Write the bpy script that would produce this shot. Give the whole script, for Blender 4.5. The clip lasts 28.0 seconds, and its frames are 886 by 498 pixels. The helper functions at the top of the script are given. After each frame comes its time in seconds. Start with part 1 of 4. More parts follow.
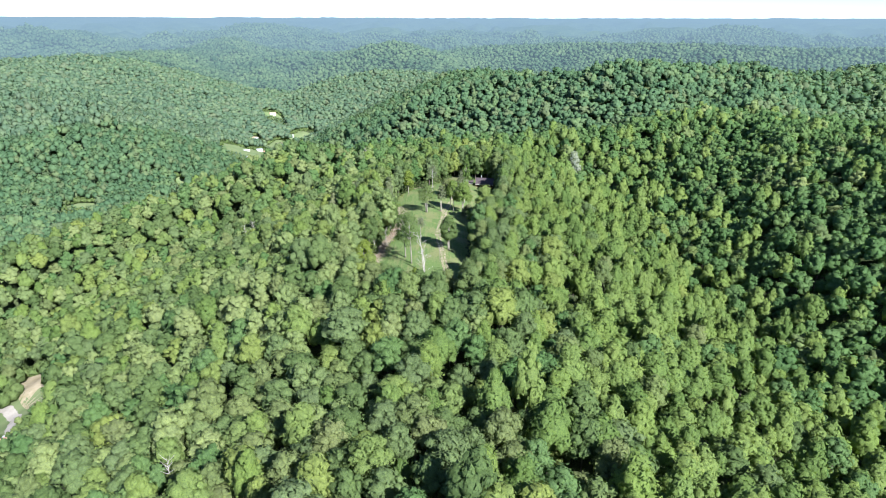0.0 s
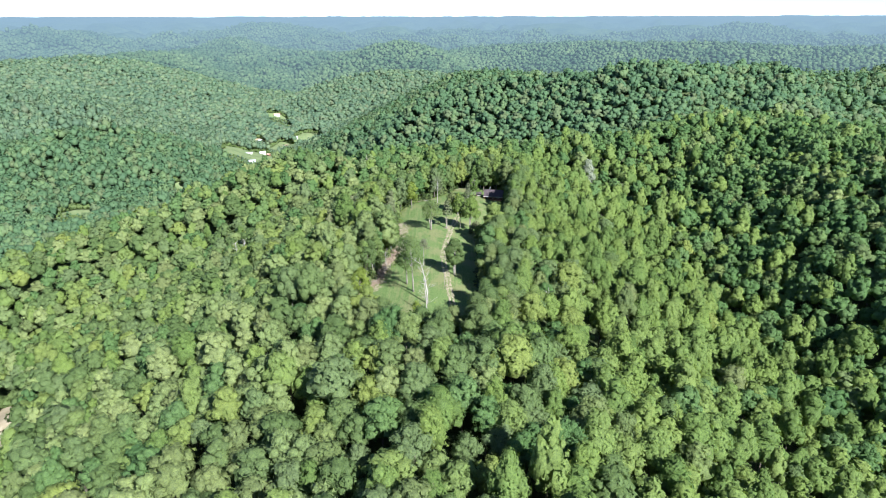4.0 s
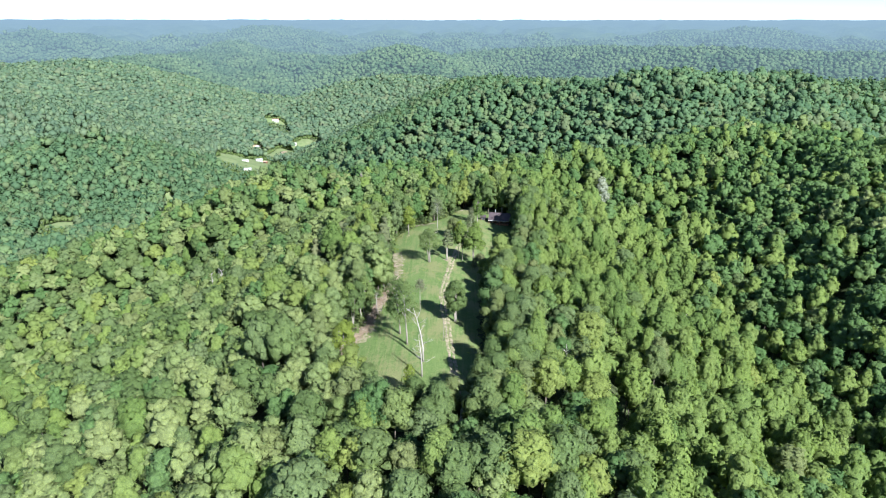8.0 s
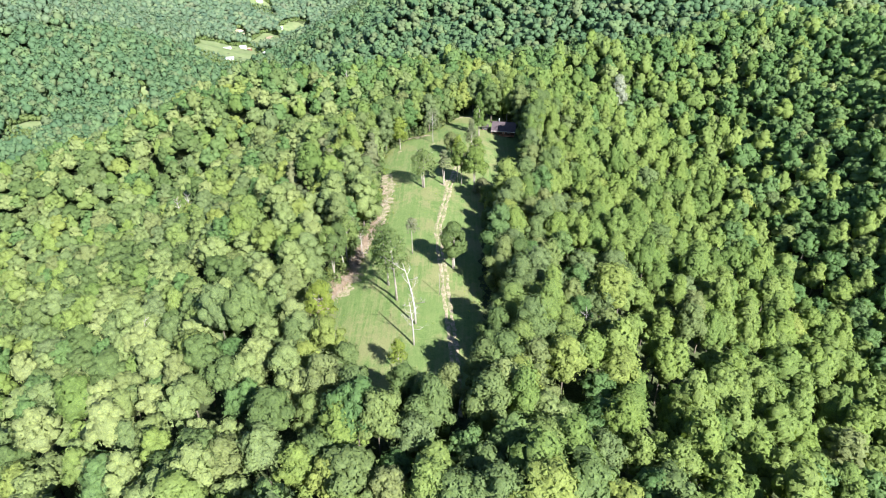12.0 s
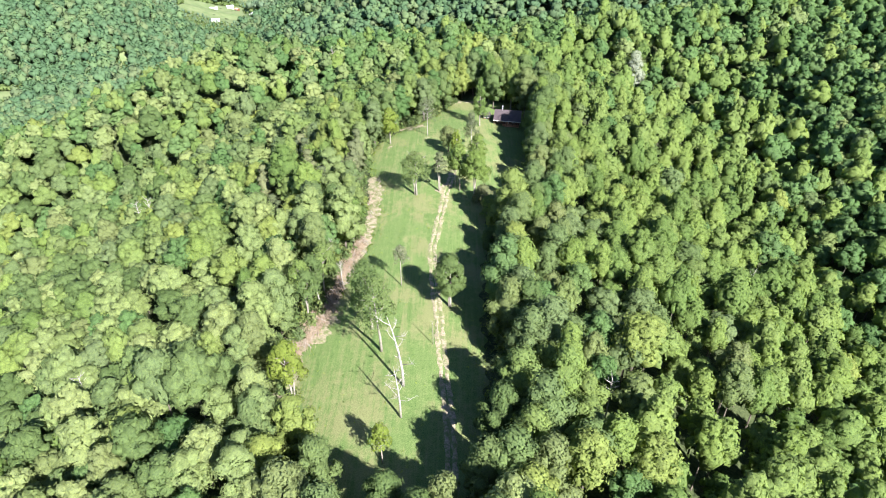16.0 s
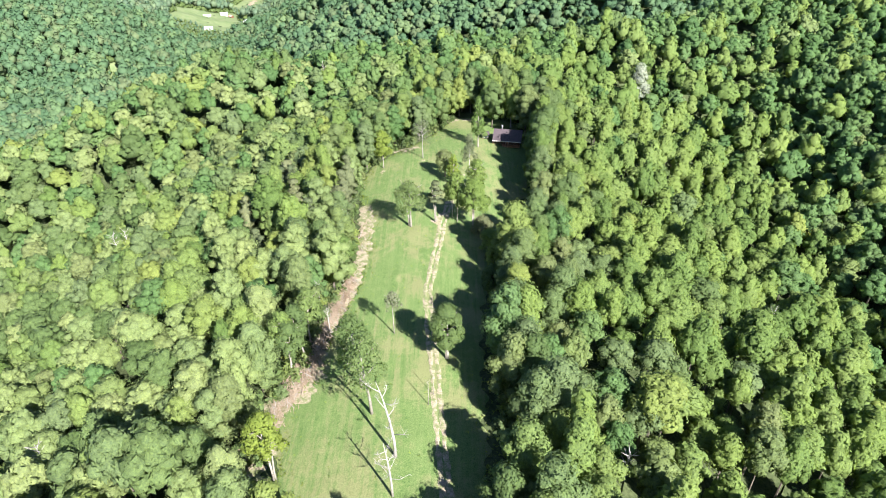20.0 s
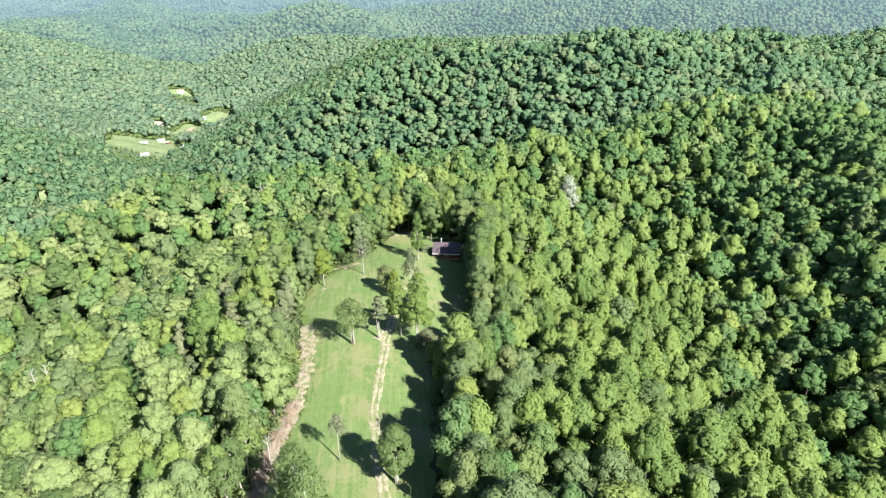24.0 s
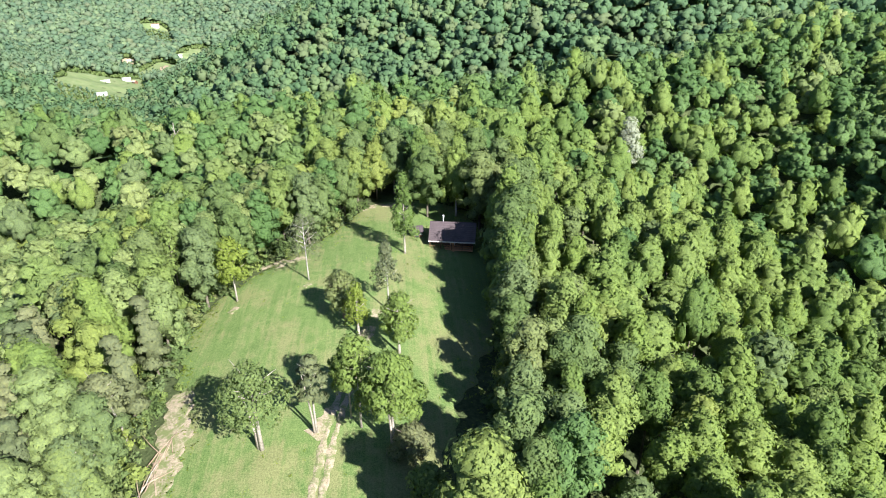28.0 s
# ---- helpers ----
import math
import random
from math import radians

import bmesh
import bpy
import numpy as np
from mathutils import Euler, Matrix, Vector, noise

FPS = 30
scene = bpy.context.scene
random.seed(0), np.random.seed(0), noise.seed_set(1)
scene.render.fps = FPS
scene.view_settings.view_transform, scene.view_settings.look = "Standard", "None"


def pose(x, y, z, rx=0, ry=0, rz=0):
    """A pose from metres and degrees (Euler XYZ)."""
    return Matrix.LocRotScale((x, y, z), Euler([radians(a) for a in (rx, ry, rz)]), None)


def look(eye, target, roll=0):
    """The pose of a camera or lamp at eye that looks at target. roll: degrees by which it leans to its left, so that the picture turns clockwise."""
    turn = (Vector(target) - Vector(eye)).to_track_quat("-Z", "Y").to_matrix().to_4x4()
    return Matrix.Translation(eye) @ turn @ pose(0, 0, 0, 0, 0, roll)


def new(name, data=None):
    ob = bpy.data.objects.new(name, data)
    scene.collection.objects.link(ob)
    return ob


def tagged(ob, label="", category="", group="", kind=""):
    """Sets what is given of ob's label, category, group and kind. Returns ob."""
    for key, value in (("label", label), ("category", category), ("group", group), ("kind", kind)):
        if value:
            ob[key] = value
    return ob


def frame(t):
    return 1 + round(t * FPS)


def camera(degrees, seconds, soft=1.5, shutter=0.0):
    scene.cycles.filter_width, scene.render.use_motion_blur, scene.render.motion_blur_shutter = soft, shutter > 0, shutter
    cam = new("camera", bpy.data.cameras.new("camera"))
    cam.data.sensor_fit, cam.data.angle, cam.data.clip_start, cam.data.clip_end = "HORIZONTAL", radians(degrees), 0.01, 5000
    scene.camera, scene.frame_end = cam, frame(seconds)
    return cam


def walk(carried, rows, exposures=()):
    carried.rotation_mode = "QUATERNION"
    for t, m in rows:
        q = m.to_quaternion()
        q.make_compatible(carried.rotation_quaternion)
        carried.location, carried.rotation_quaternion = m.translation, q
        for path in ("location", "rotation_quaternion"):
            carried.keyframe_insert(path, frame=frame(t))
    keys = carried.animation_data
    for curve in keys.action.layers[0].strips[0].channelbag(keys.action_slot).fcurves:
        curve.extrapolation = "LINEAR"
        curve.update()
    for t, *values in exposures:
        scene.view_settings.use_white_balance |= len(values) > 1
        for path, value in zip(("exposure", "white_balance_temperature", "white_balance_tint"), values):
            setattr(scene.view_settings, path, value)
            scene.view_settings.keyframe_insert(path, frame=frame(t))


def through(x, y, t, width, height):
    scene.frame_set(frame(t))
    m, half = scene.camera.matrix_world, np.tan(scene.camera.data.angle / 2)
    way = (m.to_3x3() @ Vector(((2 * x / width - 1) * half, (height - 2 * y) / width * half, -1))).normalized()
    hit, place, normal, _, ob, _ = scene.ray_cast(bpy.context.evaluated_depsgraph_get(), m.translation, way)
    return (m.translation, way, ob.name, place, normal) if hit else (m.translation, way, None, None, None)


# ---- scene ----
cam = camera(69.8, 28.0, soft=1.0)
# seconds, eye (x, y, z), heading to the right, pitch, roll in degrees
PATH = [
    (0, 8.94, -333.30, 100.99, 0.04, -20.12, 0.13),
    (0.5, 9.03, -330.93, 101.15, -0.05, -20.21, 0.01),
    (1, 9.12, -328.20, 101.30, -0.18, -20.27, -0.13),
    (1.5, 9.21, -325.02, 101.46, -0.27, -20.30, -0.17),
    (2, 9.30, -321.45, 101.61, -0.37, -20.33, -0.12),
    (2.5, 9.39, -317.62, 101.76, -0.47, -20.34, -0.09),
    (3, 9.48, -313.58, 101.91, -0.60, -20.34, -0.03),
    (3.5, 9.57, -309.08, 102.05, -0.60, -20.30, -0.10),
    (5.5, 9.92, -290.36, 102.61, -0.82, -20.19, 0.00),
    (6, 10.01, -285.32, 102.74, -0.81, -20.22, 0.12),
    (6.5, 10.10, -280.27, 102.87, -0.83, -20.14, 0.14),
    (7, 10.19, -275.28, 103.00, -0.84, -20.10, 0.10),
    (7.5, 10.28, -270.60, 103.12, -0.85, -20.05, 0.12),
    (8, 10.36, -265.99, 103.25, -0.87, -19.99, 0.04),
    (8.5, 10.46, -261.18, 103.37, -0.91, -19.99, 0.12),
    (9, 10.55, -256.33, 103.48, -0.93, -19.95, 0.06),
    (9.5, 10.63, -251.49, 103.60, -0.94, -19.92, -0.02),
    (10, 10.72, -246.47, 103.71, -0.93, -20.07, -0.13),
    (10.5, 10.81, -241.43, 103.82, -0.97, -21.94, -0.21),
    (11, 10.90, -236.18, 103.93, -0.92, -24.73, -0.38),
    (11.5, 10.99, -231.17, 104.03, -0.96, -27.52, -0.39),
    (12, 11.08, -225.76, 104.13, -0.89, -30.28, -0.43),
    (12.5, 11.17, -220.65, 104.23, -0.95, -33.09, -0.41),
    (14.5, 11.52, -199.77, 104.61, -0.80, -34.02, -0.15),
    (15, 11.61, -195.34, 104.70, -0.78, -34.02, -0.10),
    (15.5, 11.70, -191.68, 104.78, -0.76, -33.99, -0.26),
    (16, 11.79, -188.48, 104.86, -0.79, -33.96, -0.35),
    (16.5, 11.88, -185.66, 104.94, -0.79, -33.93, -0.35),
    (17, 11.97, -183.07, 105.02, -0.81, -33.89, -0.44),
    (17.5, 12.06, -180.50, 105.10, -0.79, -33.91, -0.51),
    (18, 12.14, -178.43, 105.17, -0.72, -33.88, -0.48),
    (18.5, 12.23, -176.09, 105.24, -0.79, -33.89, -0.55),
    (19, 12.32, -173.95, 105.30, -0.83, -33.91, -0.58),
    (19.5, 12.41, -172.00, 105.37, -0.85, -33.89, -0.67),
    (20, 12.50, -170.51, 105.43, -0.73, -33.80, -0.82),
    (20.5, 12.59, -169.97, 105.49, -0.52, -33.58, -0.39),
    (22.5, 12.59, -169.30, 105.49, 5.15, -33.86, -0.42),
    (23, 12.59, -169.30, 105.49, 5.18, -31.79, -0.69),
    (23.5, 12.59, -169.30, 105.49, 5.21, -27.69, -0.73),
    (24, 12.58, -169.30, 105.49, 5.29, -23.80, -0.73),
    (24.5, 12.60, -168.40, 105.20, 5.32, -23.70, -0.60),
    (25, 12.50, -156.60, 101.00, 5.60, -24.15, -0.35),
    (25.5, 13.20, -139.40, 95.20, 5.80, -25.00, -0.20),
    (26, 14.60, -121.60, 89.60, 5.85, -25.90, -0.10),
    (26.5, 16.50, -105.60, 84.20, 5.70, -26.70, -0.10),
    (27, 18.30, -92.00, 79.40, 5.50, -27.40, -0.10),
    (27.5, 20.10, -79.60, 74.50, 5.30, -28.00, -0.15),
    (28, 21.20, -72.60, 71.60, 5.10, -28.20, -0.20),
]


def aim(x, y, z, heading, pitch, roll):
    a, b = radians(heading), radians(pitch)
    return look((x, y, z), (x + math.sin(a) * math.cos(b), y + math.cos(a) * math.cos(b), z + math.sin(b)), roll)


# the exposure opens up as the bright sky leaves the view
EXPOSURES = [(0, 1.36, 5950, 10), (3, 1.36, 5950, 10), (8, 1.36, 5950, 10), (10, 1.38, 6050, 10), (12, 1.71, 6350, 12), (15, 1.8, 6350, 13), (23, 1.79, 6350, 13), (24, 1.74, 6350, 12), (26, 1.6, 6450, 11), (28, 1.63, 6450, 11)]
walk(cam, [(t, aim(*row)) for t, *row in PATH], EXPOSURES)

# ---- light ----
SUN_EL, SUN_TO = radians(37), Vector((-0.575, 0.818))  # shadows fall to the far left
world = bpy.data.worlds.new("sky")
scene.world = world
world.use_nodes = True
wt = world.node_tree
sky = wt.nodes.new("ShaderNodeTexSky")
sky.sky_type, sky.sun_disc = "NISHITA", False
sky.sun_elevation = SUN_EL
sky.sun_rotation = math.atan2(-SUN_TO.x, -SUN_TO.y)
sky.air_density, sky.dust_density, sky.ozone_density = 0.45, 0.1, 2.0
wt.links.new(sky.outputs[0], wt.nodes["Background"].inputs[0])
wt.nodes["Background"].inputs[1].default_value = 0.085
sun = new("sun", bpy.data.lights.new("sun", "SUN"))
sun.data.energy, sun.data.angle, sun.data.color = 5.0, radians(0.55), (1.0, 0.955, 0.91)
d = Vector((SUN_TO.x * math.cos(SUN_EL), SUN_TO.y * math.cos(SUN_EL), -math.sin(SUN_EL)))
sun.matrix_world = look((0, 0, 300), Vector((0, 0, 300)) + d)

# ---- materials ----
def mat(name, rough=0.8, spec=0.3):
    m = bpy.data.materials.new(name)
    m.use_nodes = True
    b = m.node_tree.nodes["Principled BSDF"]
    b.inputs["Roughness"].default_value = rough
    b.inputs["Specular IOR Level"].default_value = spec
    return m, m.node_tree, b


def node(nt, kind, **values):
    n = nt.nodes.new("ShaderNode" + kind)
    for key, value in values.items():
        n.inputs[key.replace("_", " ")].default_value = value
    return n


def noise_tex(nt, scale, detail=4.0, rough=0.6, vector=None):
    n = node(nt, "TexNoise", Scale=scale, Detail=detail, Roughness=rough)
    if vector is None:
        g = nt.nodes.new("ShaderNodeNewGeometry")
        vector = g.outputs["Position"]
    nt.links.new(vector, n.inputs["Vector"])
    return n.outputs["Fac"]


def ramp(nt, fac, *stops):
    r = nt.nodes.new("ShaderNodeValToRGB")
    els = r.color_ramp.elements
    while len(els) < len(stops):
        els.new(0.5)
    for e, (p, c) in zip(els, stops):
        e.position, e.color = p, (*c, 1)
    nt.links.new(fac, r.inputs[0])
    return r.outputs[0]


def mix(nt, fac, a, b, mode="MIX"):
    m = nt.nodes.new("ShaderNodeMix")
    m.data_type, m.blend_type = "RGBA", mode
    for value, socket in ((fac, m.inputs[0]), (a, m.inputs[6]), (b, m.inputs[7])):
        if isinstance(value, (int, float)):
            socket.default_value = value
        elif isinstance(value, tuple):
            socket.default_value = (*value, 1)
        else:
            nt.links.new(value, socket)
    return m.outputs[2]


def math_node(nt, op, a, b=0.0):
    m = nt.nodes.new("ShaderNodeMath")
    m.operation = op
    for value, socket in ((a, m.inputs[0]), (b, m.inputs[1])):
        if isinstance(value, (int, float)):
            socket.default_value = value
        else:
            nt.links.new(value, socket)
    return m.outputs[0]


def bump(nt, bsdf, fac, strength=0.5, distance=0.1):
    b = node(nt, "Bump", Strength=strength, Distance=distance)
    nt.links.new(fac, b.inputs["Height"])
    nt.links.new(b.outputs[0], bsdf.inputs["Normal"])


def plain(name, a, b, scale, rough=0.8, spec=0.3, relief=0.4, dist=0.03, metal=0.0):
    """Two colours mixed by fine and coarse noise, with relief."""
    m, nt, p = mat(name, rough, spec)
    p.inputs["Metallic"].default_value = metal
    fine, coarse = noise_tex(nt, scale, 6), noise_tex(nt, scale * 0.13, 3)
    f = math_node(nt, "ADD", math_node(nt, "MULTIPLY", fine, 0.6), math_node(nt, "MULTIPLY", coarse, 0.4))
    nt.links.new(ramp(nt, f, (0.36, a), (0.64, b)), p.inputs["Base Color"])
    if relief:
        bump(nt, p, fine, relief, dist)
    return m


def leaf(name, stops, dry=(0.2, 0.18, 0.08), through=0.36, ragged=True):
    """Foliage: a tint for each tree (attribute and object), a lesser one for each clump, and light through the leaves."""
    m, nt, p = mat(name, 0.65, 0.12)
    at = nt.nodes.new("ShaderNodeAttribute")
    at.attribute_name = "tint"
    ob = nt.nodes.new("ShaderNodeObjectInfo")
    geo = nt.nodes.new("ShaderNodeNewGeometry")
    tree = math_node(nt, "FRACT", math_node(nt, "ADD", at.outputs["Fac"], ob.outputs["Random"]))
    c = ramp(nt, tree, *stops)
    clump = ramp(nt, geo.outputs["Random Per Island"], (0.0, (0.9, 0.91, 0.94)), (1.0, (1.09, 1.09, 1.05)))
    c = mix(nt, 1.0, c, clump, "MULTIPLY")
    c = mix(nt, math_node(nt, "MULTIPLY", noise_tex(nt, 0.9, 3), 0.1), c, dry)
    c = mix(nt, 1.0, c, ramp(nt, noise_tex(nt, 2.4, 4, 0.7), (0.36, (0.7, 0.73, 0.78)), (0.5, (1.0, 1.0, 1.0)), (0.64, (1.26, 1.23, 1.06))), "MULTIPLY")
    nt.links.new(c, p.inputs["Base Color"])
    bump(nt, p, noise_tex(nt, 3.0, 3, 0.7), 0.6, 0.25)
    tr = nt.nodes.new("ShaderNodeBsdfTranslucent")
    nt.links.new(mix(nt, 1.0, c, (1.0, 1.0, 0.45), "MULTIPLY"), tr.inputs["Color"])
    sh = nt.nodes.new("ShaderNodeMixShader")
    sh.inputs[0].default_value = through
    nt.links.new(p.outputs[0], sh.inputs[1])
    nt.links.new(tr.outputs[0], sh.inputs[2])
    if ragged:  # gaps between the leaves of a clump
        gap = nt.nodes.new("ShaderNodeBsdfTransparent")
        cut = nt.nodes.new("ShaderNodeMixShader")
        nt.links.new(math_node(nt, "GREATER_THAN", noise_tex(nt, 4.2, 1, 0.5), 0.62), cut.inputs[0])
        nt.links.new(sh.outputs[0], cut.inputs[1])
        nt.links.new(gap.outputs[0], cut.inputs[2])
        sh = cut
    nt.links.new(sh.outputs[0], nt.nodes["Material Output"].inputs["Surface"])
    return m


LEAF_OAK = leaf("oak_leaves", [(0.0, (0.09, 0.147, 0.05)), (0.2, (0.124, 0.19, 0.068)), (0.35, (0.145, 0.205, 0.09)), (0.5, (0.118, 0.184, 0.064)), (0.65, (0.185, 0.226, 0.092)), (0.8, (0.16, 0.235, 0.074)), (1.0, (0.222, 0.28, 0.075))])
LEAF_MAPLE = leaf("maple_leaves", [(0.0, (0.075, 0.155, 0.054)), (0.3, (0.102, 0.193, 0.066)), (0.55, (0.124, 0.21, 0.078)), (0.8, (0.098, 0.19, 0.064)), (1.0, (0.15, 0.23, 0.08))])
LEAF_POPLAR = leaf("poplar_leaves", [(0.0, (0.105, 0.178, 0.048)), (0.3, (0.148, 0.228, 0.064)), (0.55, (0.182, 0.256, 0.076)), (0.75, (0.16, 0.24, 0.06)), (1.0, (0.196, 0.272, 0.076))])
# darker, bluer green: slope shade and haze are put into the colour
LEAF_SHADE_HAZE = leaf("haze_shaded_leaves", [(0.0, (0.07, 0.145, 0.074)), (0.3, (0.112, 0.198, 0.098)), (0.5, (0.09, 0.172, 0.09)), (0.75, (0.155, 0.24, 0.108)), (0.9, (0.145, 0.195, 0.1)), (1.0, (0.095, 0.16, 0.08))], dry=(0.18, 0.2, 0.1), through=0.38, ragged=False)
LEAF_PALE = leaf("pale_hickory_leaves", [(0.0, (0.172, 0.24, 0.096)), (0.5, (0.21, 0.278, 0.105)), (1.0, (0.242, 0.3, 0.12))], through=0.35)
# paler, bluer green with extra translucency: distance haze painted into the leaves
LEAF_HAZE = leaf("haze_tinted_leaves", [(0.0, (0.095, 0.17, 0.11)), (0.3, (0.165, 0.25, 0.155)), (0.5, (0.125, 0.21, 0.125)), (0.75, (0.21, 0.29, 0.165)), (0.9, (0.15, 0.22, 0.14)), (1.0, (0.19, 0.235, 0.14))], dry=(0.2, 0.25, 0.16), through=0.45, ragged=False)
LEAF_PINE = leaf("pine_needles", [(0.0, (0.08, 0.11, 0.055)), (1.0, (0.15, 0.17, 0.085))], through=0.15)
LEAF_LIME = leaf("young_leaves", [(0.0, (0.15, 0.235, 0.04)), (1.0, (0.23, 0.3, 0.06))], through=0.45)
LEAF_SAGE = leaf("soft_green_leaves", [(0.0, (0.13, 0.2, 0.07)), (1.0, (0.175, 0.245, 0.09))], through=0.45)
LEAF_GREY = leaf("sparse_grey_leaves", [(0.0, (0.12, 0.15, 0.08)), (1.0, (0.2, 0.22, 0.14))])
LEAF_WHITE = leaf("silvery_leaves", [(0.0, (0.28, 0.33, 0.25)), (1.0, (0.42, 0.46, 0.38))])
BARK = plain("bark", (0.07, 0.06, 0.045), (0.2, 0.175, 0.14), 6.0, 0.9)
BARK_PALE = plain("pale_bark", (0.2, 0.18, 0.145), (0.4, 0.37, 0.32), 3.0, 0.85)
DEADWOOD = plain("bleached_wood", (0.24, 0.22, 0.195), (0.46, 0.44, 0.4), 3.0, 0.85)
BRUSH = plain("cut_brush", (0.2, 0.14, 0.09), (0.42, 0.34, 0.25), 2.5, 0.9)
LITTER = plain("undergrowth_and_litter", (0.025, 0.04, 0.015), (0.1, 0.125, 0.055), 1.6, 0.95, 0.1, 0.6, 0.15)
DIRT = plain("bare_dirt", (0.24, 0.185, 0.12), (0.4, 0.325, 0.23), 1.6, 0.95, 0.15, 0.5, 0.06)
GRAVEL = plain("pale_gravel", (0.34, 0.31, 0.27), (0.5, 0.46, 0.41), 2.0, 0.95, 0.15, 0.4, 0.04)


def lawn_material():
    m, nt, p = mat("mown_grass", 0.85, 0.15)
    g = nt.nodes.new("ShaderNodeNewGeometry")
    mapping = nt.nodes.new("ShaderNodeMapping")
    mapping.inputs["Scale"].default_value = (1.0, 0.05, 1.0)
    mapping.inputs["Rotation"].default_value = (0, 0, 0.06)
    nt.links.new(g.outputs["Position"], mapping.inputs["Vector"])
    stripes = noise_tex(nt, 1.0, 3, 0.6, mapping.outputs[0])
    fine, mid, broad = noise_tex(nt, 4.0, 6, 0.7), noise_tex(nt, 0.5, 5, 0.65), noise_tex(nt, 0.06, 4)
    c = ramp(nt, mid, (0.32, (0.06, 0.12, 0.03)), (0.5, (0.1, 0.17, 0.048)), (0.68, (0.14, 0.205, 0.065)))
    c = mix(nt, ramp(nt, stripes, (0.4, (0, 0, 0)), (0.6, (0.85, 0.85, 0.85))), c, (0.145, 0.205, 0.07))
    dry = math_node(nt, "ADD", math_node(nt, "MULTIPLY", broad, 0.55), math_node(nt, "ADD", math_node(nt, "MULTIPLY", stripes, 0.22), math_node(nt, "MULTIPLY", mid, 0.23)))
    c = mix(nt, ramp(nt, dry, (0.475, (0, 0, 0)), (0.57, (0.8, 0.8, 0.8))), c, (0.27, 0.23, 0.125))
    c = mix(nt, 0.5, c, ramp(nt, fine, (0.36, (0.04, 0.085, 0.022)), (0.64, (0.21, 0.28, 0.1))))
    nt.links.new(c, p.inputs["Base Color"])
    bump(nt, p, fine, 0.8, 0.15)
    return m


def worn_material():
    """Pale dirt with grass coming through."""
    m, nt, p = mat("worn_dirt_and_grass", 0.95, 0.1)
    fine, mid = noise_tex(nt, 3.0, 6, 0.7), noise_tex(nt, 0.6, 5, 0.7)
    c = ramp(nt, fine, (0.3, (0.2, 0.162, 0.11)), (0.7, (0.47, 0.405, 0.3)))
    c = mix(nt, ramp(nt, mid, (0.44, (0, 0, 0)), (0.58, (0.9, 0.9, 0.9))), c, (0.14, 0.18, 0.065))
    nt.links.new(c, p.inputs["Base Color"])
    bump(nt, p, fine, 0.7, 0.12)
    return m


WORN = worn_material()
LAWN = lawn_material()


def far_haze_material():
    """Wooded hills at kilometres: canopy grain, with blue haze painted on as emission."""
    m, nt, p = mat("far_woods_haze_glow", 0.95, 0.0)
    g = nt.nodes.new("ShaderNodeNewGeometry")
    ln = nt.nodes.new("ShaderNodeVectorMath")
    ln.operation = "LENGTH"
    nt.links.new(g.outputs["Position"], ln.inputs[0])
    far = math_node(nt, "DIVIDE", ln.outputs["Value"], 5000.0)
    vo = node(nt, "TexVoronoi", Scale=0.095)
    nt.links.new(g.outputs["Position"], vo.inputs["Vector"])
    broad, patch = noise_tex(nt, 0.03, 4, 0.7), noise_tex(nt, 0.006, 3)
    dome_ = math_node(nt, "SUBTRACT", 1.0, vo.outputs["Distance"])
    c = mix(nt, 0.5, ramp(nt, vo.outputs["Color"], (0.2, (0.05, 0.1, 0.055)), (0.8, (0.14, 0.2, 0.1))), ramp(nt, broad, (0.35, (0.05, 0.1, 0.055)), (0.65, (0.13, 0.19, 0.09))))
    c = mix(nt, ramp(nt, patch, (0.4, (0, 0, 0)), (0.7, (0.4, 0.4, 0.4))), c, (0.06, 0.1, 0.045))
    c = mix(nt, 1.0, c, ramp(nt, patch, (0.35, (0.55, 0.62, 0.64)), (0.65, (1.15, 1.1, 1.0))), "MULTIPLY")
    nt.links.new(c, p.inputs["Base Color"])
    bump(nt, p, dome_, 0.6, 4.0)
    # the haze is a blue glow mixed in by distance from the origin
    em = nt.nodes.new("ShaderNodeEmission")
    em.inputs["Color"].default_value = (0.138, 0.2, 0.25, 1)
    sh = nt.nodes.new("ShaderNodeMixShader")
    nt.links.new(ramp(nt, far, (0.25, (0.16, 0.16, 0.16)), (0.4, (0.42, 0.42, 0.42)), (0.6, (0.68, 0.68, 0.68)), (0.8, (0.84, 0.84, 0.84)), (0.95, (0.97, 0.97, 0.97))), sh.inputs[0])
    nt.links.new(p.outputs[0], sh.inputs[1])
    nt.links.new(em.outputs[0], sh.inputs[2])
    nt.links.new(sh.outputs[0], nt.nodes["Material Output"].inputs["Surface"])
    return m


FAR_HAZE = far_haze_material()

